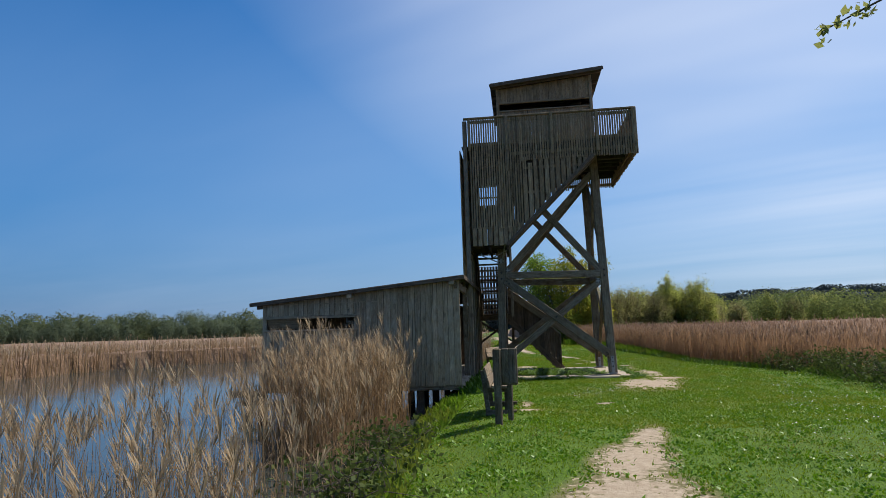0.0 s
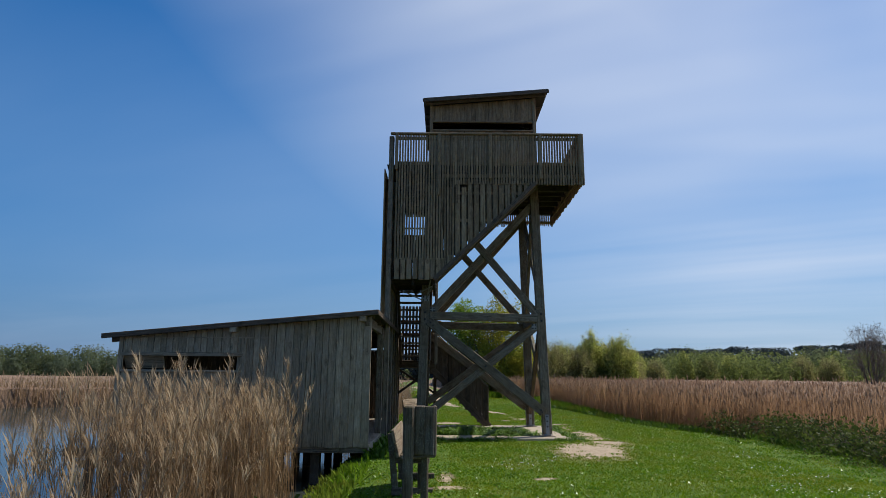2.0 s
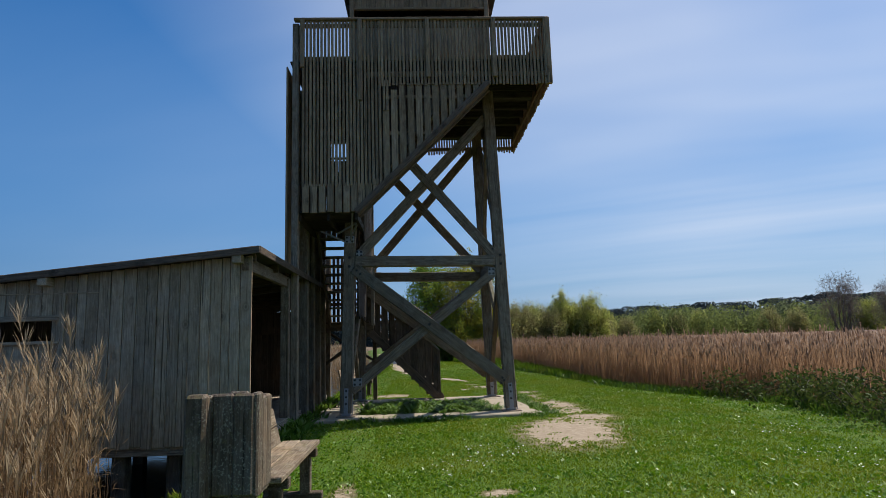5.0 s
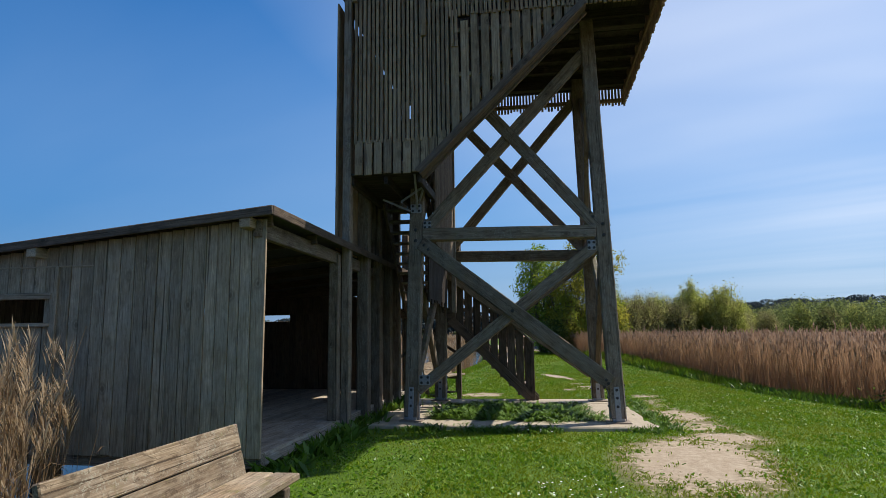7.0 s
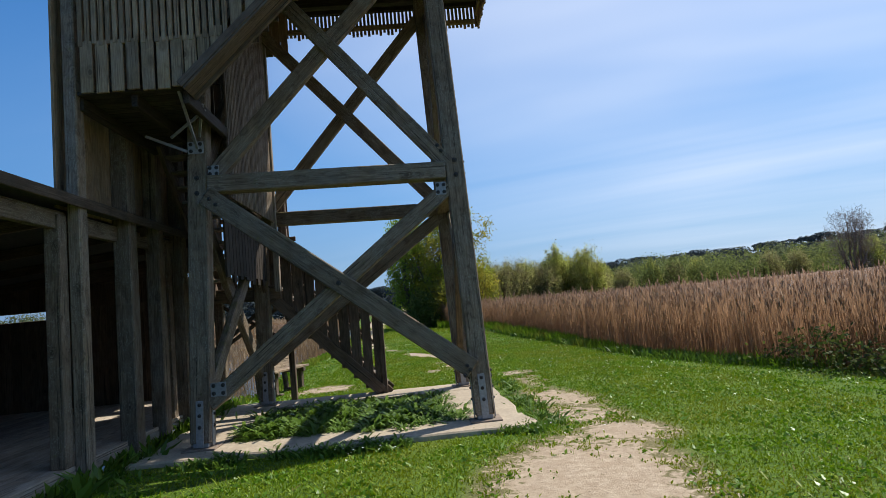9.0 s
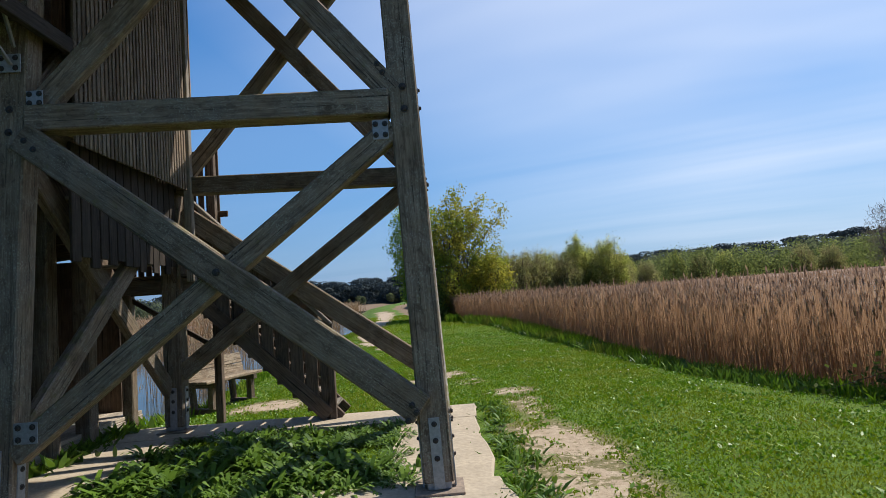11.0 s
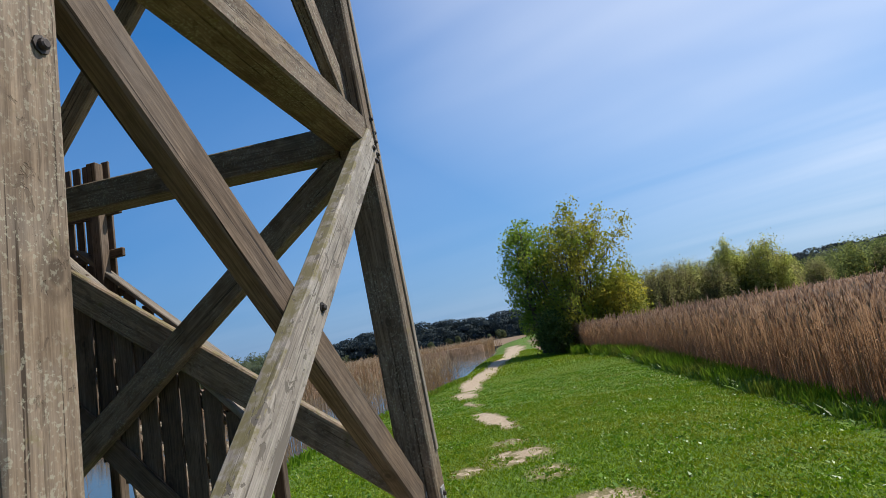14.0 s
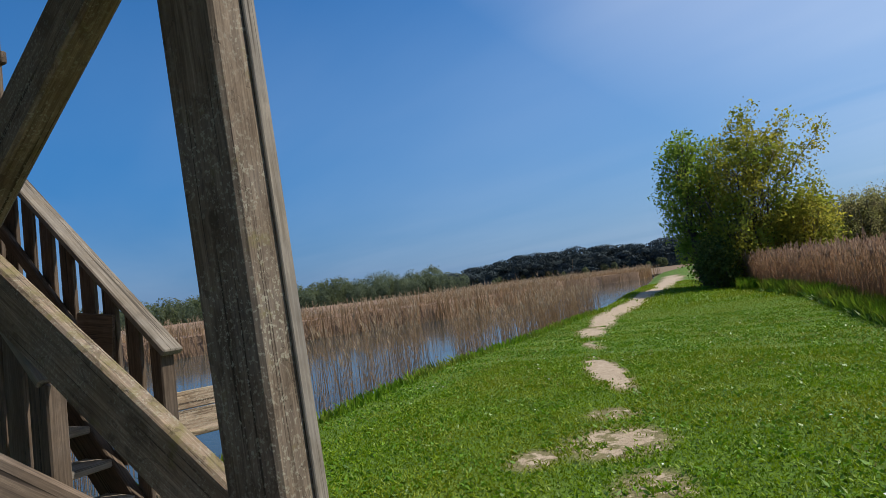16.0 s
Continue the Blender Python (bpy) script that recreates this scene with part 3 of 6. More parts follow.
LEGS = {}
for side in (0, 1):
    for back in (0, 1):
        leg = bar("leg", leg_at(side, back, 0.08), leg_at(side, back, Z_LEG), 0.25, 0.22, WOOD_BEAM, TOWER, (0, 1, 0), bevel=0.014)
        LEGS[side, back] = leg
        # steel shoe: foot plate and strap plates with bolts
        f = leg_at(side, back, 0.1)
        block("foot_plate", (f.x - 0.2, f.y - 0.2, 0.01), (f.x + 0.2, f.y + 0.2, 0.03), RUSTED, leg, "flat rust-stained steel foot plate", 0.003)
        bar("shoe", (f.x, f.y, 0.03), leg_at(side, back, 0.16), 0.2, 0.2, GALVANISED, leg)
        for sx, sy in ((0, -1), (0, 1), (1, 0), (-1, 0)):
            a, b = leg_at(side, back, 0.04), leg_at(side, back, 0.6)
            reach = 0.131 if sx else 0.116
            o = Vector((sx, sy, 0)) * reach
            bar("strap_plate", a + o, b + o, 0.09, 0.012, GALVANISED, leg, (sx, sy, 0), "galvanised steel strap plate", 0.002)
            for z in (0.28, 0.42, 0.55):
                bolt(leg_at(side, back, z) + Vector((sx, sy, 0)) * (reach + 0.006), (sx, sy, 0), leg, 0.8)


def joint(at, out, w, h, parent):
    """A bolted steel plate on the outside of a joint."""
    at, out = Vector(at), Vector(out)
    p = bar("joint_plate", at - Vector((0, 0, h / 2)), at + Vector((0, 0, h / 2)), w, 0.01, GALVANISED, parent, out, "grey steel joint plate", 0.002)
    along = out.cross(Vector((0, 0, 1)))
    for a in (-0.3, 0.3):
        for b in (-0.28, 0.28):
            bolt(at + along * (w * a) + Vector((0, 0, h * b)) + out * 0.005, out, p, 0.85)


def member(name, s, z0, e, z1, out, wide, outer, deep, mat, trim=(0.13, 0.13)):
    """A timber between two legs; its outer face lies that far outside their centre lines."""
    out = Vector(out)
    p, q = leg_at(*s, z0), leg_at(*e, z1)
    d = (q - p).normalized()
    o = out * (outer - deep / 2)
    return bar(name, p + d * trim[0] + o, q - d * trim[1] + o, wide, deep, mat, TOWER, out, bevel=0.013)


def through_bolt(leg, other, z, along, out, reach, size=0.9):
    """A bolt head beside a joint, towards the other leg."""
    p = leg_at(*leg, z)
    d = (leg_at(*other, z) - p).normalized()
    bolt(p + d * along + Vector(out) * reach, out, LEGS[leg], size)


SW, SE, NW, NE = (0, 0), (1, 0), (0, 1), (1, 1)
SOUTH, NORTH, EAST, WEST = (0, -1, 0), (0, 1, 0), (1, 0, 0), (-1, 0, 0)
# south side
member("cross_beam", SW, 3.335, SE, 3.275, SOUTH, 0.226, 0.135, 0.225, WOOD_BEAM)
low_south = member("brace", SE, 0.6, SW, 3.255, SOUTH, 0.255, 0.17, 0.115, WOOD_BEAM, (0.11, 0.13))
member("brace", SW, 0.46, SE, 3.14, SOUTH, 0.2, 0.105, 0.15, WOOD_BEAM)
member("brace", SE, 3.25, SW, 7.16, SOUTH, 0.215, 0.11, 0.093, WOOD_BEAM)
member("brace", SW, 3.25, SE, 6.79, SOUTH, 0.22, 0.052, 0.11, WOOD_BEAM)
bolt((1.85, 0.034, 1.9), SOUTH, low_south, 1.1)
joint(leg_at(1, 0, 3.03) + Vector((-0.22, -0.112, 0)), SOUTH, 0.135, 0.17, LEGS[SE])
joint(leg_at(0, 0, 3.5) + Vector((0.215, -0.12, 0)), SOUTH, 0.14, 0.14, LEGS[SW])
joint(leg_at(0, 0, 0.72) + Vector((0.235, -0.12, 0)), SOUTH, 0.19, 0.17, LEGS[SW])
for z, along in ((3.12, 0.17), (3.04, 0.25)):
    through_bolt(SW, SE, z, along, SOUTH, 0.172)
for z, along in ((3.62, 0.2), (3.54, 0.16)):
    through_bolt(SE, SW, z, along, SOUTH, 0.112)
for z, along in ((0.72, 0.16), (0.66, 0.13), (0.6, 0.2)):
    through_bolt(SE, SW, z, along, SOUTH, 0.172)
for leg, z in ((SW, 3.22), (SW, 3.42), (SE, 3.2), (SE, 3.4), (SW, 4.3)):
    bolt(leg_at(*leg, z) + Vector((0, -0.112, 0)), SOUTH, LEGS[leg], 1.1)
# north side
member("cross_beam", NW, 3.31, NE, 3.24, NORTH, 0.236, 0.058, 0.21, WOOD_BEAM)
member("brace", NW, 0.7, NE, 3.18, NORTH, 0.223, 0.012, 0.12, WOOD_BEAM)
member("brace", NW, 3.04, NE, 0.545, NORTH, 0.26, 0.1, 0.087, WOOD_BEAM)
member("brace", NW, 3.26, NE, 6.97, NORTH, 0.216, 0.109, 0.097, WOOD_BEAM)
member("brace", NE, 3.26, NW, 6.95, NORTH, 0.216, 0.012, 0.097, WOOD_BEAM)
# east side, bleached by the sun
member("cross_beam", SE, 3.32, NE, 3.27, EAST, 0.227, 0.12, 0.255, WOOD_BEAM, (0.11, 0.11))
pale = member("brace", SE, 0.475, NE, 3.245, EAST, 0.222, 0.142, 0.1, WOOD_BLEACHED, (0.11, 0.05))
member("brace", NE, 0.41, SE, 3.14, EAST, 0.212, 0.04, 0.113, WOOD_STAIR, (0.11, 0.11))
member("brace", SE, 3.44, NE, 6.9, EAST, 0.22, 0.115, 0.1, WOOD_BEAM)
member("brace", NE, 3.44, SE, 6.9, EAST, 0.22, 0.02, 0.1, WOOD_BEAM)
bolt((3.652, 1.793, 1.871), EAST, pale, 0.95)
for z, along in ((3.2, 0.02), (3.13, 0.09), (3.1, 0.02), (3.03, 0.09)):
    through_bolt(NE, SE, z, along, EAST, 0.144, 0.8)
for z, along in ((0.62, 0.03), (0.55, 0.1)):
    through_bolt(SE, NE, z, along, EAST, 0.144, 0.8)
for leg, z, dy in ((NE, 3.41, 0.03), (NE, 3.3, 0.05), (SE, 3.4, 0.02), (SE, 3.25, 0.06), (SE, 2.55, 0.04)):
    bolt(leg_at(*leg, z) + Vector((0.127, dy, 0)), EAST, LEGS[leg], 0.9)
# west side
member("cross_beam", SW, 3.32, NW, 3.3, WEST, 0.227, 0.12, 0.2, WOOD_BEAM)
member("brace", NW, 0.5, SW, 3.2, WEST, 0.21, 0.115, 0.1, WOOD_BEAM)
member("brace", SW, 0.5, NW, 3.2, WEST, 0.21, 0.02, 0.1, WOOD_BEAM)
member("brace", NW, 3.44, SW, 6.9, WEST, 0.21, 0.115, 0.1, WOOD_BEAM)
member("brace", SW, 3.44, NW, 6.9, WEST, 0.21, 0.02, 0.1, WOOD_BEAM)

# added strip: its paler timber stands in for this leg's sunlit, weathered edge
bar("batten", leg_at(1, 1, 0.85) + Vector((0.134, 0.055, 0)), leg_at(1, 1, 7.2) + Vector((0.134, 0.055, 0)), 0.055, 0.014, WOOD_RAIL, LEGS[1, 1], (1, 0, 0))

X0, X1, Y0, Y1 = -0.86, 4.54, -0.95, 3.85
DECK, RAIL, SKIRT = 7.53, 8.475, 6.94


def slats(x0, y0, x1, y1, z0, z1, pitch, w, parent, mat=WOOD_SLAT, thick=0.04, seed=1, jitter=0.012, name="slat"):
    """A row of upright boards from one plan point to another."""
    rnd = random.Random(seed)
    a, b = Vector((x0, y0, 0)), Vector((x1, y1, 0))
    d = (b - a).normalized()
    n = max(1, int((b - a).length / pitch))
    for i in range(n):
        p = a + d * (pitch * (i + 0.5))
        e = rnd.choice((-1, 0, 1)) * jitter
        bar(name, (p.x, p.y, z0 + e), (p.x, p.y, z1), w, thick, mat, parent, d.cross(Vector((0, 0, 1))), bevel=0.004)


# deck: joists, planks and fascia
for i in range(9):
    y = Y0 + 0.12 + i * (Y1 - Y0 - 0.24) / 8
    bar("joist", (X0 + 0.08, y, 7.43), (X1 + 0.1, y, 7.43), 0.09, 0.2, WOOD_UNDER_SHADE, TOWER, (0, 0, 1))
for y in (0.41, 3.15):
    bar("bearer", (X0 + 0.1, y, 7.25), (X1 - 0.1, y, 7.25), 0.16, 0.16, WOOD_UNDER_SHADE, TOWER, (0, 0, 1))
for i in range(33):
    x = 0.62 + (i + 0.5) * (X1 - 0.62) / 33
    bar("deck_plank", (x, Y0 + (0.9 if x < 3.15 else 0.02), 7.515), (x, Y1 - 0.02, 7.515), 0.13, 0.035, WOOD_UNDER_SHADE, TOWER, (0, 0, 1), bevel=0.004)
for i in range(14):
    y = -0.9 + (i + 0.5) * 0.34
    bar("deck_plank", (X0 - 0.13, y, 7.515), (0.6, y, 7.515), 0.33, 0.035, WOOD_UNDER_SHADE, TOWER, (0, 0, 1), bevel=0.004)
# slatted parapet round the deck
slats(0.93, Y0, X1, Y0, SKIRT, 8.42, 0.0765, 0.05, TOWER, seed=2)
slats(X0 + 0.12, Y0, 0.99, Y0, 4.76, 8.42, 0.0765, 0.05, TOWER, seed=3)
slats(X1, Y0 + 0.05, X1, Y1, SKIRT, 8.42, 0.0765, 0.05, TOWER, seed=4, jitter=0.03)
slats(X1, Y1, 0.4, Y1, SKIRT, 8.42, 0.0765, 0.05, TOWER, seed=5, jitter=0.03)
for p, q in (((X0 - 0.04, Y0, RAIL - 0.03), (X1 + 0.05, Y0, RAIL - 0.03)), ((X1, Y0 + 0.08, RAIL - 0.03), (X1, Y1 + 0.07, RAIL - 0.03)), ((X1 - 0.07, Y1, RAIL - 0.03), (X0, Y1, RAIL - 0.03))):
    bar("top_rail", p, q, 0.14, 0.05, WOOD_SLAT, TOWER, (0, 0, 1))
for z in (7.2, 7.57, 8.33):
    bar("ledger", (0.6 if z < 7.5 else X0 + 0.1, Y0 + 0.04, z), (X1 - 0.02, Y0 + 0.04, z), 0.045, 0.1, WOOD_SLAT, TOWER, (0, 0, 1))
    bar("ledger", (X1 - 0.04, Y0 + 0.1, z), (X1 - 0.04, Y1 - 0.02, z), 0.045, 0.1, WOOD_SLAT, TOWER, (0, 0, 1))
    bar("ledger", (X1 - 0.06, Y1 - 0.04, z if z > 7.3 else 7.06), (0.4, Y1 - 0.04, z if z > 7.3 else 7.06), 0.045, 0.1, WOOD_SLAT, TOWER, (0, 0, 1))
for x in (0.5, 1.95, 3.38, X1 - 0.02):
    bar("rail_post", (x, Y0 - 0.045, 7.1 if x > 1 else 6.6), (x, Y0 - 0.045, 8.45), 0.09, 0.06, WOOD_SLAT, TOWER, (0, 1, 0))
bar("corner_post", (X1 + 0.02, Y0 - 0.04, 6.93), (X1 + 0.02, Y0 - 0.04, 8.45), 0.1, 0.1, WOOD_SLAT, TOWER)
bar("rail_post", (X0 + 0.14, Y0 - 0.045, 7.35), (X0 + 0.14, Y0 - 0.045, 8.45), 0.09, 0.06, WOOD_SLAT, TOWER)

# stair shaft at the side: posts, side cladding, lower boards
bar("shaft_post", (-0.875, -0.82, -0.45), (-0.875, -0.82, 8.4), 0.14, 0.17, WOOD_BEAM, TOWER, (0, 1, 0), bevel=0.014)
for y, w, top in ((0.4, 0.22, 7.4), (1.3, 0.2, 7.4), (2.2, 0.2, 7.4), (3.0, 0.2, 7.4), (4.1, 0.16, 4.0)):
    bar("shaft_post", (-0.93, y, -0.45), (-0.93, y, top), w, w, WOOD_BEAM, TOWER, (0, 1, 0), bevel=0.014)
slats(-1.05, -0.92, -1.05, 3.5, 2.95, 7.4, 0.155, 0.1545, TOWER, WOOD_SLAT, 0.03, 6, 0.0, "side_board")
slats(X0 + 0.13, Y0, 0.42, Y0, 4.21, 4.81, 0.168, 0.135, TOWER, WOOD_SLAT, 0.028, 7, 0.01, "lower_board")
for x in (0.35, 0.5, 0.65, 0.80):
    bar("lower_board", (x, Y0, 4.22 + max(0.0, x - 0.4)), (x, Y0, 4.81 if x < 0.7 else 4.9), 0.135, 0.028, WOOD_SLAT, TOWER, (0, 1, 0), bevel=0.004)
slats(0.41, 3.1, 0.41, 0.55, 3.22, 7.2, 0.0765, 0.05, TOWER, WOOD_BEAM, 0.028, 8, 0.0)
# boards closing the back of the shaft, with an opening under the deck
for x0, x1, z0, z1, seed in ((0.12, 0.42, 4.3, 7.5, 16), (0.42, 0.84, 6.4, 7.5, 26), (-0.98, -0.72, 4.4, 7.5, 17), (-0.72, 0.12, 4.4, 6.3, 18), (-0.72, 0.12, 7.12, 7.5, 28)):
    n = round((x1 - x0) / 0.135)
    slats(x0, 3.36, x1 + 0.001, 3.36, z0, z1, (x1 - x0) / n, (x1 - x0) / n - 0.006, TOWER, WOOD_SLAT, 0.028, seed, 0.0, "back_board")
bar("mid_rail", (-0.76, 3.32, 6.69), (0.16, 3.32, 6.69), 0.045, 0.06, WOOD_STAIR, TOWER, (0, 0, 1))
bar("ledger", (0.37, 0.5, 3.35), (0.37, 3.1, 3.35), 0.05, 0.12, WOOD_SLAT, TOWER, (0, 0, 1))
# shade below the slat wall is painted in by these near-black boards
slats(0.24, 3.08, 0.24, 0.75, 2.15, 3.3, 0.165, 0.145, TOWER, WOOD_UNDER_SHADE, 0.028, 19, 0.05, "stair_side_board")
bar("shaft_post", (0.41, 3.16, 2.0), (0.41, 3.16, 7.4), 0.1, 0.1, WOOD_RAIL, TOWER)
slats(-0.95, 4.24, 0.58, 4.24, 1.95, 4.05, 0.118, 0.085, TOWER, WOOD_STAIR, 0.028, 9, 0.0, "screen_slat")
for z in (2.1, 2.65, 3.05, 3.5):
    bar("ledger", (-0.98, 4.20, z), (0.58, 4.20, z), 0.045, 0.09, WOOD_STAIR, TOWER, (0, 0, 1))


def flight(name, foot, head, width, across, n, parent):
    """A straight open stair: two stringers and its treads."""
    foot, head, across = Vector(foot), Vector(head), Vector(across)
    st = adopt(new(name), Matrix.Translation(foot), parent)
    st.empty_display_size = 0.1
    run = head - foot
    for s in (-0.5, 0.5):
        o = across * (width * s)
        bar("stringer", foot + o - Vector((0, 0, 0.05)), head + o - Vector((0, 0, 0.05)), 0.24, 0.06, WOOD_STAIR, st, across)
    flat = Vector((run.x, run.y, 0)).normalized()
    for i in range(n):
        p = foot + run * ((i + 0.8) / n)
        a, b = p - across * (width / 2 - 0.03), p + across * (width / 2 - 0.03)
        bar("tread", a, b, 0.25, 0.045, WOOD_RAIL, st, (0, 0, 1))
    return st


# lowest flight at the back, rising towards the pond
LOW = flight("stair_flight", (2.2, 3.82, 0.02), (0.2, 3.82, 2.12), 0.56, (0, 1, 0), 11, TOWER)
for y, near in ((3.48, True), (4.15, False)):
    rnd = random.Random(31 if near else 32)
    for i in range(11 if near else 10):
        x = (2.065 if near else 2.0) - i * 0.195
        zb = max(0.02, 2.42 - x - (0.42 if near else 0.1))
        bar("baluster", (x, y, zb), (x, y, 3.42 - x if near else 1.32 + (2.12 - x) * 0.88), (0.172 if near else 0.122) + rnd.uniform(-0.012, 0.012), 0.028, WOOD_STAIR, LOW, (0, 1, 0), bevel=0.004)
    bar("handrail", (2.16 if near else 2.12, y, 1.3 if near else 1.34), (0.1, y, 3.36 if near else 3.13), 0.13, 0.045, WOOD_RAIL, LOW, (0.7, 0, 0.7), "sun-bleached wooden handrail")
    for dz in (0.42, 0.8) if near else (0.42,):
        bar("mid_rail", (1.95, y + (0.04 if near else -0.04), 2.42 - 1.95 + dz), (0.1, y + (0.04 if near else -0.04), 2.42 - 0.1 + dz), 0.08, 0.035, WOOD_STAIR, LOW, (0, 1, 0))
    bar("newel", (2.14 if near else 2.03, y, -0.12), (2.14 if near else 2.03, y, 1.3 if near else 1.38), 0.09, 0.09, WOOD_STAIR, LOW)
bar("face_board", (2.08, 3.44, 0.06), (0.25, 3.44, 1.88), 0.2, 0.03, WOOD_STAIR, LOW, (0, 1, 0))
bar("notice_back", (1.4, 4.07, 1.5), (1.74, 4.07, 1.46), 0.26, 0.02, WOOD_STAIR, LOW, (0, 1, 0))
# half landing, then the middle flight towards the front
for i in range(6):
    y = 3.36 + i * 0.16
    bar("landing_plank", (-0.95, y, 2.1), (0.3, y, 2.1), 0.15, 0.045, WOOD_STAIR, TOWER, (0, 0, 1))
for y in (3.4, 4.1):
    bar("landing_beam", (-0.98, y, 1.98), (0.4, y, 1.98), 0.08, 0.18, WOOD_STAIR, TOWER, (0, 0, 1))
for p, q in (((-0.9, 4.12, 1.05), (0.35, 4.12, 1.85)), ((-0.9, 4.12, 1.85), (0.35, 4.12, 1.05)), ((-0.9, 3.4, 1.0), (0.3, 3.4, 1.9))):
    bar("strut", p, q, 0.07, 0.05, WOOD_STAIR, TOWER)
bar("landing_post", (0.38, 4.12, -0.05), (0.38, 4.12, 4.0), 0.11, 0.11, WOOD_STAIR, TOWER)
flight("stair_flight", (-0.3, 3.35, 2.12), (-0.3, 1.2, 4.3), 0.9, (1, 0, 0), 11, TOWER)
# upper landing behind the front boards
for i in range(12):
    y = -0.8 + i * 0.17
    bar("landing_plank", (-0.8, y, 4.24), (0.36, y, 4.24), 0.165, 0.045, WOOD_UNDER_SHADE, TOWER, (0, 0, 1))
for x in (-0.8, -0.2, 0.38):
    bar("landing_beam", (x, -0.82, 4.14), (x, 1.2, 4.14), 0.07, 0.15, WOOD_UNDER_SHADE, TOWER, (0, 0, 1))
# upper flight along the front
UP = flight("stair_flight", (0.42, -0.6, 4.62), (2.85, -0.6, 7.52), 0.56, (0, 1, 0), 16, TOWER)
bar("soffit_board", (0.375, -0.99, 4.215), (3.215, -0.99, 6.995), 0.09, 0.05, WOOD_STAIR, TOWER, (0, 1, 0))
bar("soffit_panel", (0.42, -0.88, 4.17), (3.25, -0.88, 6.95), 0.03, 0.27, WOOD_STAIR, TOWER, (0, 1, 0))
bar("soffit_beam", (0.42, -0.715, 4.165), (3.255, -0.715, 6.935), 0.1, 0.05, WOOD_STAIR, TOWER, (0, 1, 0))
# boards added at the turn of the stair to block sky behind the slats
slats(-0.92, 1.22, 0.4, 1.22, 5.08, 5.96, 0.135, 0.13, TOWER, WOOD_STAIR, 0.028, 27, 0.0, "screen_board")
slats(0.96, Y0, 1.17, Y0, 6.38, 7.05, 0.07, 0.05, UP, seed=12)
for i in range(12):
    x = 1.03 + i * 0.176
    bar("stair_board", (x, Y0 + 0.02, 4.25 + (x - 0.43) * 0.98 + 0.02), (x, Y0 + 0.02, 6.4 if i < 1 else 6.85 if i < 2 else 7.0), 0.135, 0.025, WOOD_SLAT, UP, (0, 1, 0), bevel=0.004)
# dark boards added close behind the slats to stop sky showing through
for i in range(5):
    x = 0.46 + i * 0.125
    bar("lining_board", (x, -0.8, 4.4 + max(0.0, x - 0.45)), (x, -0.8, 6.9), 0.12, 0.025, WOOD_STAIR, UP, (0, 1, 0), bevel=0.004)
# inner boards in dark timber: shade in the gaps is put into their colour
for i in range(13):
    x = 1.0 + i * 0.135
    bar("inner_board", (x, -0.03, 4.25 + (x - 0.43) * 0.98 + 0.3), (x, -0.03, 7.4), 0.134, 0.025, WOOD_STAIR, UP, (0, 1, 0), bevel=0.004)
for z in (5.9, 6.7):
    bar("ledger", (0.98, Y0 + 0.06, z), (0.36 + (z - 4.25) / 0.98, Y0 + 0.06, z), 0.04, 0.08, WOOD_SLAT, TOWER, (0, 0, 1))
# thin steel stays between leg and landing
for p, q in (((0.3, -0.84, 4.24), (0.16, 0.12, 3.8)), ((0.42, -0.4, 4.2), (0.2, 0.1, 3.95)), ((-0.5, 0.15, 4.02), (0.02, 0.15, 3.78)), ((0.42, -0.3, 4.16), (-0.12, 0.0, 3.93))):
    bar("steel_stay", p, q, 0.035, 0.02, GALVANISED, TOWER, (0, 1, 0), "thin galvanised steel stay", 0.002)
joint((0.13, 0.14, 3.82), (0, -1, 0), 0.2, 0.16, LEGS[0, 0])

# cabin on the deck
CX0, CX1, CY0, CY1 = 0.24, 3.38, -0.02, 3.2


def roof_z(x):
    return 9.775 + x * 0.088


slats(CX0, CY0, CX1, CY0, DECK, 8.97, 0.11, 0.106, TOWER, WOOD_SLAT, 0.03, 13, 0.0, "cabin_board")
for i in range(29):
    x = CX0 + 0.055 + i * 0.11
    bar("cabin_board", (x, CY0, 9.2), (x, CY0, roof_z(x) - 0.05), 0.106, 0.03, WOOD_SLAT, TOWER, (0, 1, 0), bevel=0.004)
for x in (CX0, CX1):
    slats(x, CY0, x, CY1, DECK, roof_z(x) - 0.04, 0.11, 0.106, TOWER, WOOD_SLAT, 0.03, 14, 0.0, "cabin_board")
slats(CX0, CY1, CX1, CY1, DECK, 9.71, 0.11, 0.106, TOWER, WOOD_SLAT, 0.03, 15, 0.0, "cabin_board")
for z in (8.95, 9.23):
    bar("slot_frame", (CX0 - 0.02, CY0 - 0.03, z), (CX1 + 0.02, CY0 - 0.03, z), 0.05, 0.05, WOOD_SLAT, TOWER, (0, 0, 1))
for x in (CX0, CX1):
    bar("slot_frame", (x, CY0 - 0.03, 7.62), (x, CY0 - 0.03, roof_z(x)), 0.1, 0.06, WOOD_SLAT, TOWER)
roof = bar("roof", (0.0, 1.64, roof_z(0.0) + 0.05), (3.78, 1.64, roof_z(3.78) + 0.05), 4.04, 0.05, ROOFING, TOWER, (0, 0, 1), "low mono-pitch roof with dark felt")
for y in (-0.37, 3.64):
    bar("fascia", (-0.02, y, roof_z(-0.02)), (3.8, y, roof_z(3.8)), 0.03, 0.11, WOOD_STAIR, roof, (0, 0, 1))
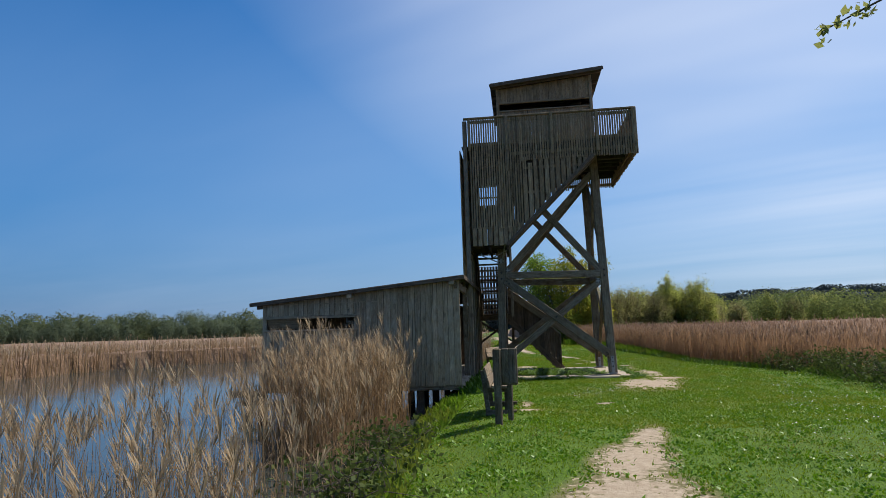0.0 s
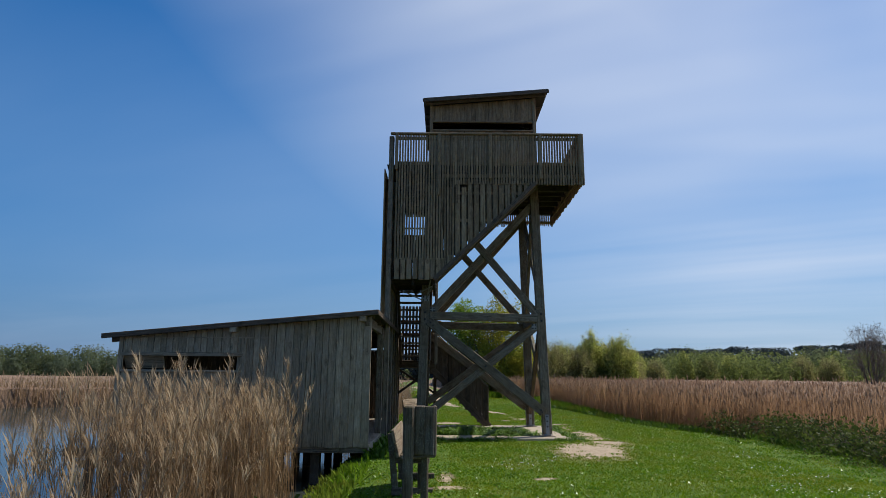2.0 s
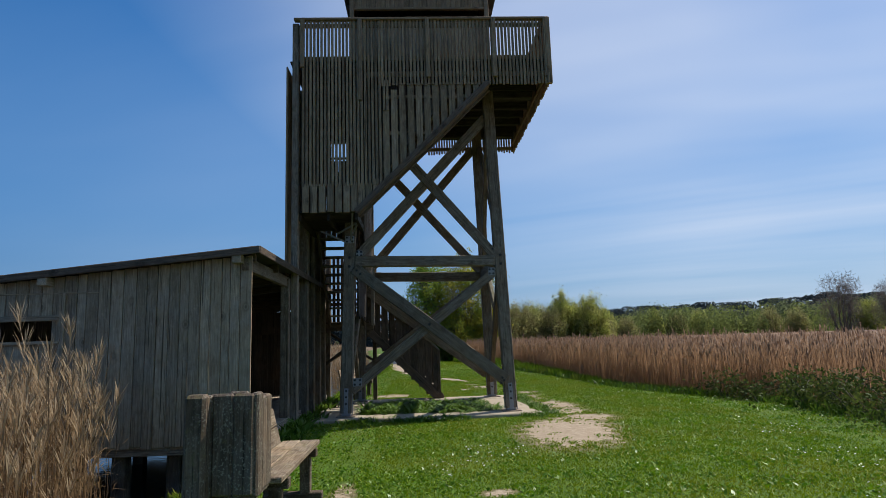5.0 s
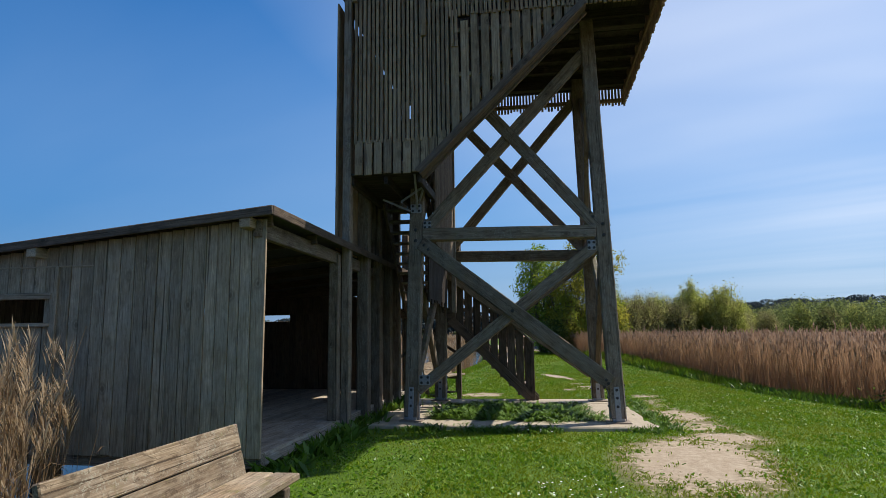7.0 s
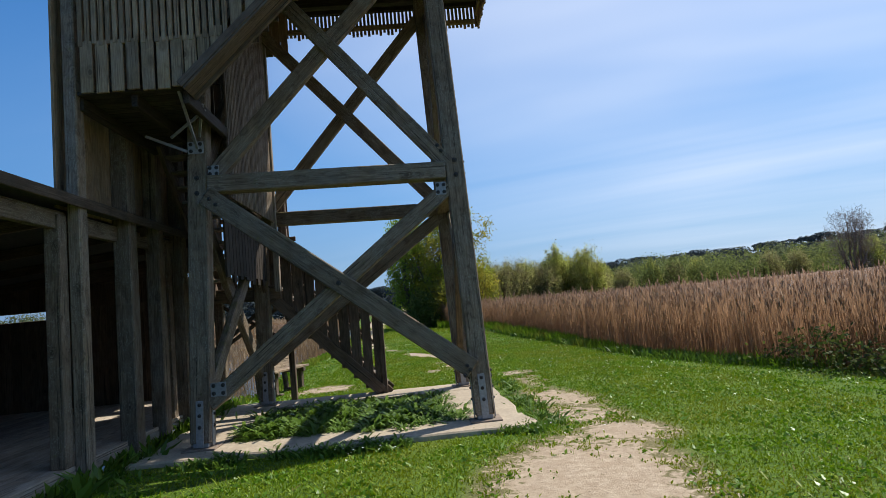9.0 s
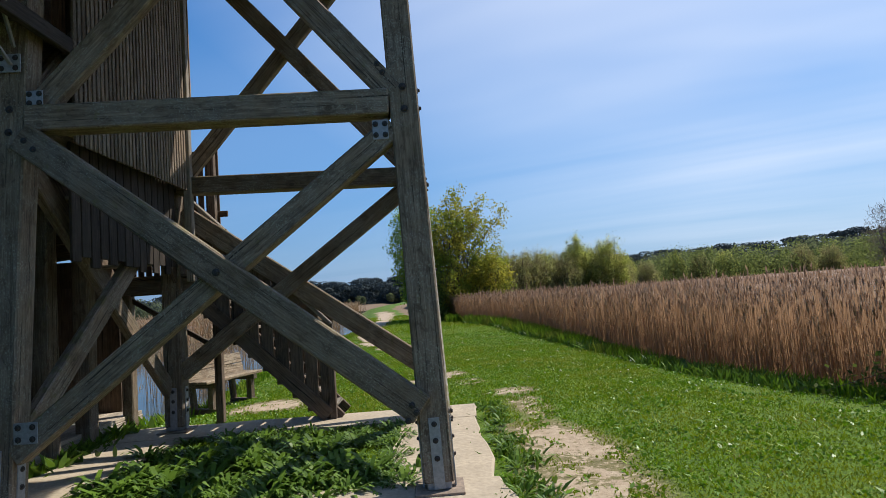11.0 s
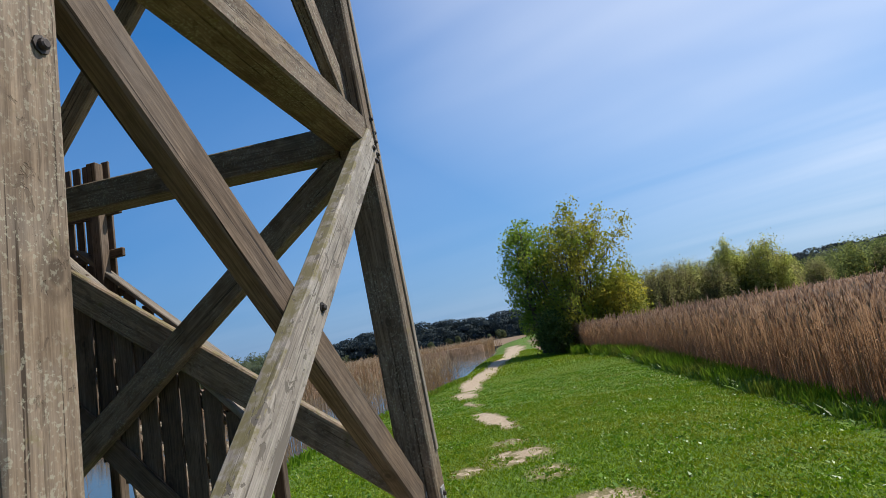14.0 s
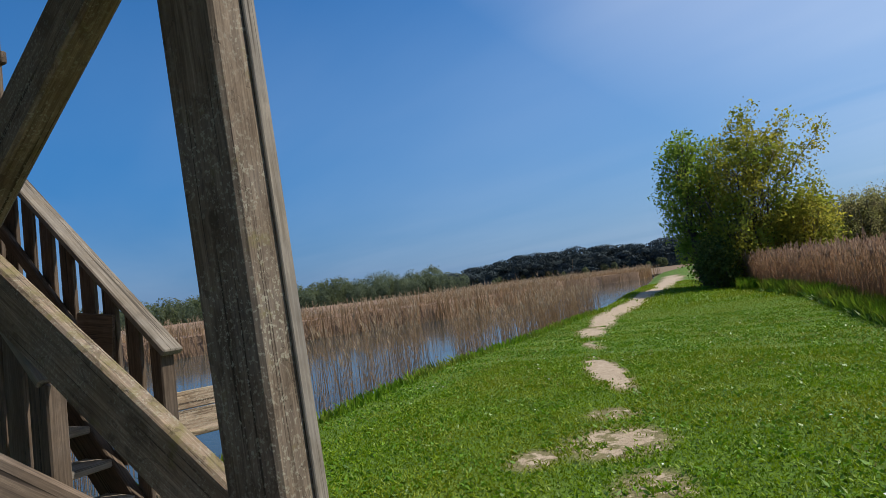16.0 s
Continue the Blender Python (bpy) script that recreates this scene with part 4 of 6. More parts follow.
for y in (-0.2, 0.75, 1.5, 2.25, 3.0):
    bar("rafter", (0.04, y, roof_z(0.04) - 0.04), (3.72, y, roof_z(3.72) - 0.04), 0.06, 0.1, WOOD_STAIR, roof, (0, 0, 1))
# upper back and end boards that close the cabin under the roof
bar("gable_board", (CX0, CY1 + 0.02, roof_z(CX0) - 0.08), (CX1, CY1 + 0.02, roof_z(CX1) - 0.08), 0.3, 0.02, WOOD_SLAT, TOWER, (0, 1, 0))

# ---- bird hide on stilts ----
HIDE = thing("bird_hide", (-3.9, 0.4, 0), "low grey-brown boarded bird hide on stilts over the pond", "hide")
HX0, HX1, HY0, HY1 = -6.5, -0.93, -3.8, 4.5


def hide_roof_z(x):
    return 2.45 + (x + 6.74) * 0.094


rnd = random.Random(21)
x = HX0
while x < HX1 - 0.03:
    w = min(rnd.uniform(0.12, 0.2), HX1 - x)
    c, top = x + w / 2, hide_roof_z(x + w / 2) - 0.06
    yy = HY0 + rnd.uniform(-0.006, 0.006)
    if -6.4 < c < -3.8:
        bar("wall_board", (c, yy, 0.12), (c, yy, 1.68), w - 0.008, 0.03, WOOD_HIDE, HIDE, (0, 1, 0), bevel=0.005)
        bar("wall_board", (c, yy, 2.05), (c, yy, top), w - 0.008, 0.03, WOOD_HIDE, HIDE, (0, 1, 0), bevel=0.005)
    else:
        bar("wall_board", (c, yy, 0.12 + rnd.uniform(-0.02, 0.02)), (c, yy, top), w - 0.008, 0.03, WOOD_HIDE, HIDE, (0, 1, 0), bevel=0.005)
    x += w
bar("window_frame", (-6.42, HY0 - 0.035, 2.05), (-3.74, HY0 - 0.035, 2.05), 0.06, 0.08, WOOD_HIDE, HIDE, (0, 0, 1))
bar("window_frame", (-6.42, HY0 - 0.035, 1.69), (-3.74, HY0 - 0.035, 1.69), 0.07, 0.05, WOOD_HIDE, HIDE, (0, 0, 1))
bar("window_frame", (-3.72, HY0 - 0.035, 0.2), (-3.72, HY0 - 0.035, 2.42), 0.1, 0.04, WOOD_HIDE, HIDE, (0, 1, 0))
bar("window_flap", (-6.38, HY0 + 0.1, 1.88), (-5.5, HY0 + 0.1, 1.88), 0.02, 0.3, WOOD_HIDE, HIDE, (0, -0.5, 1))
bar("trim", (HX0, HY0 - 0.022, 2.42), (-3.2, HY0 - 0.022, 2.42), 0.012, 0.02, WOOD_HIDE, HIDE, (0, 0, 1))
bar("sill_beam", (HX0, HY0 + 0.08, 0.08), (HX1, HY0 + 0.08, 0.08), 0.12, 0.16, WOOD_BEAM, HIDE, (0, 0, 1))
# end wall, back wall and rafters: interior shade is put into their darker timber
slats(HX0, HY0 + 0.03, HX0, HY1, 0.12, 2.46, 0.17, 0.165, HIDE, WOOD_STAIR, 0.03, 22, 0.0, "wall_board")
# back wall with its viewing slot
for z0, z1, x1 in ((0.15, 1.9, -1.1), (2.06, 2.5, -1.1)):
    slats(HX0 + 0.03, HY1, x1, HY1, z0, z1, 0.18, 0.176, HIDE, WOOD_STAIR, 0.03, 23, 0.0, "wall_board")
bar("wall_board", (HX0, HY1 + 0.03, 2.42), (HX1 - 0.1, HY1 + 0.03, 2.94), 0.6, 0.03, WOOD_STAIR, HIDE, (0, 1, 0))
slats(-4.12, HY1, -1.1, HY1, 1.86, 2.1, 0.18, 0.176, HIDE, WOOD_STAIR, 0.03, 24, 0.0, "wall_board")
bar("slot_post", (-5.68, HY1 - 0.03, 1.85), (-5.68, HY1 - 0.03, 2.12), 0.12, 0.06, WOOD_HIDE, HIDE)
# floor: long boards on bearers, with stubs down to the bank
for i in range(30):
    x = HX0 + 0.03 + (i + 0.5) * (HX1 - HX0 - 0.05) / 30
    bar("floor_board", (x, HY0 + 0.02, 0.14), (x, HY1 - 0.02, 0.14), 0.188, 0.05, WOOD_FLOOR, HIDE, (0, 0, 1), bevel=0.004)
bar("edge_beam", (HX1 - 0.06, HY0 + 0.02, 0.06), (HX1 - 0.06, HY1, 0.06), 0.1, 0.1, WOOD_FLOOR, HIDE, (0, 0, 1))
for y in (-3.55, -2.9, -2.3, -1.7, -1.1):
    bar("stub", (HX1 - 0.1, y, -0.9), (HX1 - 0.1, y, 0.03), 0.1, 0.1, WOOD_FLOOR, HIDE)
for x in (-6.6, -5.2, -3.9, -2.9, -2.1):
    for y in (-3.5, -0.6, 2.4):
        bar("stilt", (x, y, -1.5), (x, y, 0.11), 0.2, 0.2, WOOD_LOG, HIDE)
# old bearers that stick out over the water past the end wall
bar("bearer", (-7.4, -3.82, -0.02), (-6.35, -3.82, 0.0), 0.15, 0.17, WOOD_LOG, HIDE, (0, 0, 1), bevel=0.04)
bar("bearer", (-7.25, -3.5, -0.3), (-6.3, -3.7, -0.27), 0.14, 0.16, WOOD_LOG, HIDE, (0, 0, 1), bevel=0.04)
bar("stilt", (-6.95, -3.66, -1.4), (-6.9, -3.66, 0.08), 0.17, 0.17, WOOD_LOG, HIDE, bevel=0.04)
bar("plank", (-6.35, -3.95, -0.28), (-5.3, -3.95, -0.24), 0.05, 0.16, WOOD_BLEACHED, HIDE, (0, 0, 1))
for y, w in ((-3.72, 0.1), (-0.98, 0.16), (1.9, 0.14)):
    bar("pillar", (HX1 - 0.1, y, 0.165), (HX1 - 0.1, y, 2.85), w, w, WOOD_BEAM, HIDE)
bar("lintel", (HX1 - 0.1, HY0 - 0.05, 2.8), (HX1 - 0.1, HY1, 2.8), 0.1, 0.2, WOOD_BEAM, HIDE, (0, 0, 1))
HROOF = bar("roof", (-6.74, 0.35, hide_roof_z(-6.78) + 0.02), (-0.79, 0.35, hide_roof_z(-0.79) + 0.02), 8.7, 0.045, ROOFING, HIDE, (0, 0, 1), "shallow sloping felt roof")
bar("fascia", (-6.8, -4.0, hide_roof_z(-6.8) - 0.02), (-0.77, -4.0, hide_roof_z(-0.77) - 0.02), 0.03, 0.11, WOOD_STAIR, HROOF, (0, 0, 1))
bar("fascia", (-0.78, -3.98, hide_roof_z(-0.78) - 0.02), (-0.78, 4.7, hide_roof_z(-0.78) - 0.02), 0.03, 0.12, WOOD_STAIR, HROOF, (0, 0, 1))
for y in (-3.72, -2.2, -0.6, 1.0, 2.6, 4.2):
    bar("rafter", (-6.7, y, hide_roof_z(-6.7) - 0.08), (-0.9, y, hide_roof_z(-0.9) - 0.08), 0.07, 0.14, WOOD_STAIR, HROOF, (0, 0, 1))
for x in (-1.12, -3.95):
    bar("purlin_end", (x, -4.0, hide_roof_z(x) - 0.12), (x, -3.5, hide_roof_z(x) - 0.12), 0.14, 0.13, WOOD_HIDE, HROOF, (0, 0, 1))


# ---- benches and litter bin ----
def make_bench(at, turn, label, half=0.95):
    """A plank bench: its long side runs along y, and it faces +x."""
    t = thing("bench", (0, 0, 0), label, "bench", "plank benches by the pond")
    for i, x in enumerate((0.03, 0.24)):
        bar("seat_plank", (x + 0.11, -half, 0.55), (x + 0.11, half, 0.55), 0.2, 0.05, WOOD_BENCH, t, (0, 0, 1))
    for a, b in ((0.635, 0.0), (0.832, -0.048)):
        bar("back_plank", (-0.02 + b, -half, a), (-0.02 + b, half, a), 0.195, 0.045, WOOD_BENCH, t, (0.97, 0, 0.24))
    for y in (0.25 - half, half - 0.25):
        bar("front_leg", (0.34, y, -0.02), (0.34, y, 0.45), 0.11, 0.11, WOOD_LOG, t)
        bar("back_leg", (-0.04, y, -0.02), (-0.135, y, 0.86), 0.09, 0.1, WOOD_LOG, t)
        bar("seat_bearer", (-0.06, y, 0.48), (0.46, y, 0.48), 0.1, 0.09, WOOD_LOG, t, (0, 0, 1))
        bar("ground_beam", (-0.1, y, 0.03), (0.52, y, 0.03), 0.12, 0.1, WOOD_LOG, t, (0, 0, 1))
    t.matrix_basis = Matrix.Translation(at) @ pose(0, 0, 0, 0, 0, turn)
    return t


make_bench((0.0, -7.0, -0.085), 0, "weathered wooden plank bench facing the path, beside the litter bin")
make_bench((-0.5, 6.4, -0.18), -20, "weathered wooden plank bench beside the pond reeds", 0.78)


def make_bin():
    t = thing("litter_bin", (0.35, -9.0, -0.2), "square litter bin of dark upright boards hung on a post", "litter bin")
    rnd = random.Random(5)
    x0, x1, y0, y1 = 0.17, 0.55, -9.2, -8.87
    for k in range(4):
        for i in range(3):
            u = (i + 0.5) / 3
            p, face = {0: ((x0 + (x1 - x0) * u, y0), (0, 1, 0)), 1: ((x0 + (x1 - x0) * u, y1), (0, 1, 0)), 2: ((x0, y0 + (y1 - y0) * u), (1, 0, 0)), 3: ((x1, y0 + (y1 - y0) * u), (1, 0, 0))}[k]
            bar("board", (*p, 0.64 + rnd.uniform(-0.015, 0.015)), (*p, 1.24 + rnd.uniform(-0.02, 0.02)), 0.126, 0.05, WOOD_LOG, t, face, bevel=0.022)
    bar("post", (0.22, -9.26, -0.5), (0.22, -9.26, 1.26), 0.13, 0.11, WOOD_LOG, t, bevel=0.02)
    bar("post", (0.42, -8.82, -0.4), (0.42, -8.82, 1.22), 0.1, 0.1, WOOD_LOG, t, bevel=0.02)
    block("base_board", (0.16, -9.2, 0.62), (0.56, -8.86, 0.65), WOOD_LOG, t)
    verts = [(0.14 * math.cos(math.pi * s / 8), 0.14 * math.sin(math.pi * s / 8), z) for z in (0, 0.52) for s in range(16)]
    faces = [(s, (s + 1) % 16, (s + 1) % 16 + 16, s + 16) for s in range(16)] + [list(range(16))[::-1]]
    adopt(new("liner", mesh_of("liner", verts, faces, GALVANISED)), Matrix.Translation((0.36, -9.035, 0.66)), t, "dull metal liner")
    return t


make_bin()

# ---- reeds ----
RNG = np.random.default_rng(7)


def reed_bed(name, x, y, height, label, width=0.008, plume=0.75, leaves=2, lean=0.12, base=None, plume_size=0.2, level=None, mats=None, bits=5, rough=0.13, head=0.28, fluff=0.058):
    """Standing dead reeds: bent stems with blades and feathery heads, as two joined meshes."""
    stem_mat, plume_mat = mats or (REED_STEM, REED_PLUME)
    n = len(x)
    z = land(x, y) if base is None else np.full(n, base)
    h = height * RNG.uniform(0.72, 1.12, n)
    if level is not None:
        h = np.maximum(level + RNG.normal(0, rough, n) - z, 0.4)
    p0 = np.stack([x, y, z - 0.05], -1)
    ang = RNG.uniform(0, 2 * np.pi, n)
    ln = np.abs(RNG.normal(0, lean, n)) * h
    wind = np.stack([-0.008 * h, -0.005 * h, 0 * h], -1)
    off = np.stack([np.cos(ang) * ln, np.sin(ang) * ln, 0 * ln], -1) + wind
    p1 = p0 + off * 0.35 + np.stack([0 * h, 0 * h, h * 0.55], -1)
    p2 = p0 + off + np.stack([0 * h, 0 * h, h], -1)
    fa = RNG.uniform(0, np.pi, n)
    side = np.stack([np.cos(fa), np.sin(fa), 0 * fa], -1) * (width * RNG.uniform(0.7, 1.3, n))[:, None] / 2
    quads = [np.stack([p0 - side, p0 + side, p1 + side, p1 - side], 1), np.stack([p1 - side, p1 + side, p2 + side * 0.5, p2 - side * 0.5], 1)]
    for k in range(leaves):
        f = RNG.uniform(0.25, 0.8, n)[:, None]
        b = p0 + (p2 - p0) * f
        g = RNG.uniform(0, 2 * np.pi, n)
        out = np.stack([np.cos(g), np.sin(g), RNG.uniform(0.3, 1.6, n)], -1)
        out /= np.linalg.norm(out, axis=1, keepdims=True)
        ll = (RNG.uniform(0.15, 0.38, n) * np.minimum(h, 2) / 1.6)[:, None]
        s2 = np.stack([-np.sin(g), np.cos(g), 0 * g], -1) * width * 0.8
        mid = b + out * ll * 0.5
        tip = b + out * ll + np.stack([0 * g, 0 * g, -ll[:, 0] * 0.25], -1)
        quads.append(np.stack([b, mid + s2, tip, mid - s2], 1))
    root = thing(name, (float(x.mean()), float(y.mean()), 0), label, "reeds", kind="stuff")
    adopt(tagged(new("stems", quads_mesh("stems", np.concatenate(quads).reshape(-1, 3), stem_mat)), kind="stuff"), Matrix(), root)
    pick = RNG.random(n) < plume
    t, d = p2[pick], (p2 - p1)[pick]
    m = len(t)
    d = d / np.linalg.norm(d, axis=1, keepdims=True)
    heads = []
    for k in range(bits):
        g = RNG.uniform(0, 2 * np.pi, m)
        size = plume_size * RNG.uniform(0.6, 1.15, m)[:, None]
        droop = np.stack([np.cos(g) * head - (0.1 if head > 0.2 else 0.01), np.sin(g) * head - (0.05 if head > 0.2 else 0.0), 0 * g], -1)
        a = t - d * size * (0.1 + 0.96 / bits * k)
        e = a + (d + droop) * size * 0.95
        s2 = np.stack([-np.sin(g), np.cos(g), 0 * g], -1) * size * fluff
        mid = (a + e) / 2 + np.stack([0 * g, 0 * g, size[:, 0] * 0.06], -1)
        heads.append(np.stack([a, mid + s2, e, mid - s2], 1))
    if m:
        adopt(tagged(new("plumes", quads_mesh("plumes", np.concatenate(heads).reshape(-1, 3), plume_mat)), kind="stuff"), Matrix(), root)
    return root


def spread(n, y0, y1, edge, d0, d1, power=1.0, sign=1):
    """Points beside an edge line, thinning with the distance from it."""
    y = RNG.uniform(y0, y1, n)
    d = d0 + (d1 - d0) * RNG.random(n) ** power
    return edge(y) + sign * d, y


def clumped(x, y, keep=0.55, scale=0.45):
    """Leaves gaps in a bed of points."""
    v = np.array([noise.noise(Vector((a * scale, b * scale, 3.1))) for a, b in zip(x, y)])
    k = v > np.quantile(v, 1 - keep)
    return x[k], y[k]


# beside the start, in front of the hide
x, y = spread(2300, -18.6, -8.5, left_edge, 0.1, 3.0, 1.9, -1)
x, y = clumped(x, y, 0.75, 0.8)
k = (np.hypot(x - 0.65, y + 20.0) > 3.0) & ((y < -15.0) | (RNG.random(len(y)) < 0.2))
reed_bed("reed_bed", x[k], y[k], 1.95, "dry tawny reeds with feathery heads at the pond edge", width=0.007, level=0.76, rough=0.22, plume=0.3, plume_size=0.2, lean=0.17, leaves=2, bits=15, head=0.42, fluff=0.03, mats=(POND_REED, POND_PLUME))
x, y = spread(2500, -9.4, -4.6, left_edge, 0.4, 2.7, 1.0, -1)
x, y = clumped(x, y, 0.8, 0.7)
reed_bed("reed_bed", x, y, 2.05, "dense dry tawny reeds in front of the hide wall", level=0.9, rough=0.36, plume=0.45, plume_size=0.24, width=0.008, lean=0.11, leaves=2, bits=15, head=0.42, fluff=0.03, mats=(POND_REED, POND_PLUME))
x, y = RNG.uniform(-6.6, -3.9, 150), RNG.uniform(-12.5, -7.0, 150)
x, y = clumped(x, y, 0.5, 0.6)
reed_bed("reed_bed", x, y, 1.7, "a few tall plumed reeds standing in open water", plume=0.85, plume_size=0.28, width=0.008, level=0.75, rough=0.25, lean=0.14, leaves=2, bits=15, head=0.42, fluff=0.03, mats=(POND_REED, POND_PLUME))
x, y = RNG.uniform(-7.5, -3.6, 700), RNG.uniform(-18, -12.5, 700)
x, y = clumped(x, y, 0.5, 0.7)
reed_bed("reed_bed", x, y, 1.75, "thin scattered reeds standing in the pond", plume=0.6, plume_size=0.24, width=0.007, level=0.7, lean=0.16, leaves=1, bits=15, head=0.42, fluff=0.03, mats=(POND_REED, POND_PLUME))
# along the pond beyond the tower
x, y = spread(5200, 4.8, 34, left_edge, 0.6, 3.2, 1.6, -1)
x, y = clumped(x, y, 0.3)
reed_bed("reed_bed", x, y, 1.55, "dry reeds along the pond margin", plume=0.25, level=0.66, rough=0.24, lean=0.14, width=0.008, leaves=1, mats=(POND_REED, POND_PLUME))
x, y = spread(3600, 17, 33, left_edge, 0.7, 4.0, 1.0, -1)
x, y = clumped(x, y, 0.32, 0.5)
reed_bed("reed_bed", x, y, 1.9, "tall feathery reeds on the pond bank past the tower", plume=0.3, level=0.8, rough=0.42, lean=0.13, width=0.011, leaves=2, mats=(POND_REED, POND_PLUME))
# marsh side: the front of the great bed, and its top farther in
x, y = spread(30000, 1.0, 34, right_edge, 0.25, 3.4, 1.6)
reed_bed("reed_bed", x, y, 1.95, "dense russet reed bed beside the meadow", plume=0.15, lean=0.04, level=np.interp(y, [0, 6, 16, 34], [1.06, 1.1, 1.18, 1.28]), leaves=1, plume_size=0.17, rough=0.17, head=0.16, bits=6, fluff=0.1)
x, y = spread(13000, -24, 3.0, right_edge, 1.2, 5.6, 1.0)
reed_bed("reed_bed", x, y, 1.95, "dense russet reed bed behind the brambles", plume=0.16, lean=0.045, level=1.1, leaves=1, plume_size=0.17, rough=0.15, head=0.16, bits=6, fluff=0.1)
x, y = spread(20000, -10, 60, right_edge, 3.2, 30, 1.5)
reed_bed("reed_bed", x, y, 2.02, "tops of a wide russet reed bed", width=0.014, plume=0.3, leaves=1, lean=0.045, plume_size=0.22, level=1.18, rough=0.17, bits=4, head=0.16, fluff=0.1)
y = np.concatenate([RNG.uniform(-30, 60, 9000), RNG.uniform(60, 120, 2600)])
x = far_shore(y) - RNG.random(11600) ** 1.6 * 14
reed_bed("reed_bed", x, y, 1.9, "far pale reed bed across the pond", width=0.04, plume=0.7, leaves=1, lean=0.06, plume_size=0.3, level=1.05, rough=0.24, bits=3, mats=(POND_REED, POND_PLUME))

x, y = RNG.uniform(-48, -10.5, 3600), 97 + RNG.random(3600) ** 1.5 * 22
reed_bed("reed_bed", x, y, 1.7, "pale reed bed at the end of the pond", width=0.05, plume=0.6, leaves=1, lean=0.08, plume_size=0.35, level=1.05, rough=0.2, bits=3, mats=(POND_REED, POND_PLUME))


def reed_mass(name, rows, label):
    """The closed body of a wide bed: a front that rises from the ground and a rough top."""
    verts, faces = [], []
    width = len(rows[0])
    for r in rows:
        verts += r
    for i in range(len(rows) - 1):
        for j in range(width - 1):
            a = i * width + j
            faces.append((a, a + 1, a + width + 1, a + width))
    return tagged(new(name, mesh_of(name, verts, faces, REED_MASS)), label, "reeds", kind="stuff")


def mass_rows(ys, edge, sign, offs, top):
    rows = []
    for y in ys:
        row = []
        for k, d in enumerate(offs):
            x = float(edge(y)) + sign * d
            z = -0.8 if k == 0 else top + 0.28 * noise.noise(Vector((x * 0.8, y * 0.8, 2))) + 0.12 * noise.noise(Vector((x * 3, y * 3, 5)))
            row.append((x + 0.12 * noise.noise(Vector((y * 2, d, 1))), y, z))
        rows.append(row)
    return rows


reed_mass("reed_mass", mass_rows(np.concatenate([np.arange(-60, -16, 2.0), np.arange(-16, 62, 0.4), np.arange(62, 168, 2.0)]), right_edge, 1, [3.3, 3.5, 3.9, 4.4, 5.0, 5.8, 7, 9, 12, 16, 21, 28, 38, 55, 80, 120, 170], 0.95), "closed body of the russet reed bed")
reed_mass("reed_mass", mass_rows(np.concatenate([np.arange(-60, 75, 1.2), np.arange(75, 168, 3.0)]), far_shore, -1, [0.6, 0.9, 1.6, 2.6, 4, 6, 9, 13, 19, 28, 40, 60, 90, 140], 0.5), "closed body of the far reed bed")


# ---- grass, herbs and flowers ----
def blades(name, x, y, h, w, mat, label, category, lean=0.5, shape=0.0, kite=False):
    n = len(x)
    z = land(x, y)
    a = RNG.uniform(0, 2 * np.pi, n)
    hh = h * RNG.uniform(0.5, 1.25, n)
    base = np.stack([x, y, z - 0.01], -1)
    s = np.stack([np.cos(a), np.sin(a), 0 * a], -1) * (w * RNG.uniform(0.7, 1.3, n))[:, None]
    g = RNG.uniform(0, 2 * np.pi, n)
    o = np.stack([np.cos(g), np.sin(g), 0 * g], -1) * (np.abs(RNG.normal(0, lean, n)) * hh)[:, None]
    up = np.stack([0 * a, 0 * a, hh], -1)
    mid = base + up * 0.6 + o * 0.45
    tip = base + up + o
    if kite:
        v = np.stack([base, mid + s * 0.6, tip, mid - s * 0.6], 1)
        return tagged(new(name, quads_mesh(name, v.reshape(-1, 3), mat, 4)), label, category, kind="stuff")
    v = np.stack([base - s * (0.5 - shape * 0.3), base + s * (0.5 - shape * 0.3), mid + s * (0.42 + shape), tip, mid - s * (0.42 + shape)], 1)
    me = quads_mesh(name, v.reshape(-1, 3), mat, 5)
    return tagged(new(name, me), label, category, kind="stuff")


def bare(x, y):
    """Where trodden earth keeps the grass away: ragged, with tufts left standing."""
    d = dirt_at(x, y)
    k = d > 0.25
    n = np.zeros(len(x))
    n[k] = [noise.noise(Vector((a * 3.1, b * 3.1, 1.0))) + 0.6 * noise.noise(Vector((a * 8, b * 8, 4.0))) for a, b in zip(x[k], y[k])]
    return d + 0.6 * n + RNG.normal(0, 0.1, len(x)) > 0.5


def lawn_points(n, y0, y1, power=1.0):
    y = y0 + (y1 - y0) * RNG.random(n) ** power
    x = left_edge(y) - 0.2 + RNG.random(n) * (right_edge(y) + 0.5 - left_edge(y) + 0.2)
    k = ~bare(x, y)
    k &= ~((x > -0.7) & (x < 4.12) & (y > -0.42) & (y < 4.0))
    return x[k], y[k]


x, y = lawn_points(195000, -21, 24, 1.1)
blades("grass", x, y, 0.038, 0.012, GRASS_BLADE, "short bright green meadow grass", "grass", 0.9, kite=True)
n = 125000
x, y = np.concatenate([RNG.uniform(0.5, 7.5, n), RNG.uniform(0.8, 8, n)]), np.concatenate([RNG.uniform(3, 12.5, n), RNG.uniform(-10, 3, n)])
k = (RNG.random(2 * n) < 0.65) & ~bare(x, y) & ~((x < 4.2) & (y > -0.5) & (y < 4.05))
blades("grass", x[k], y[k], 0.036, 0.012, GRASS_BLADE, "close-grown short meadow grass beside the path", "grass", 1.0, kite=True)
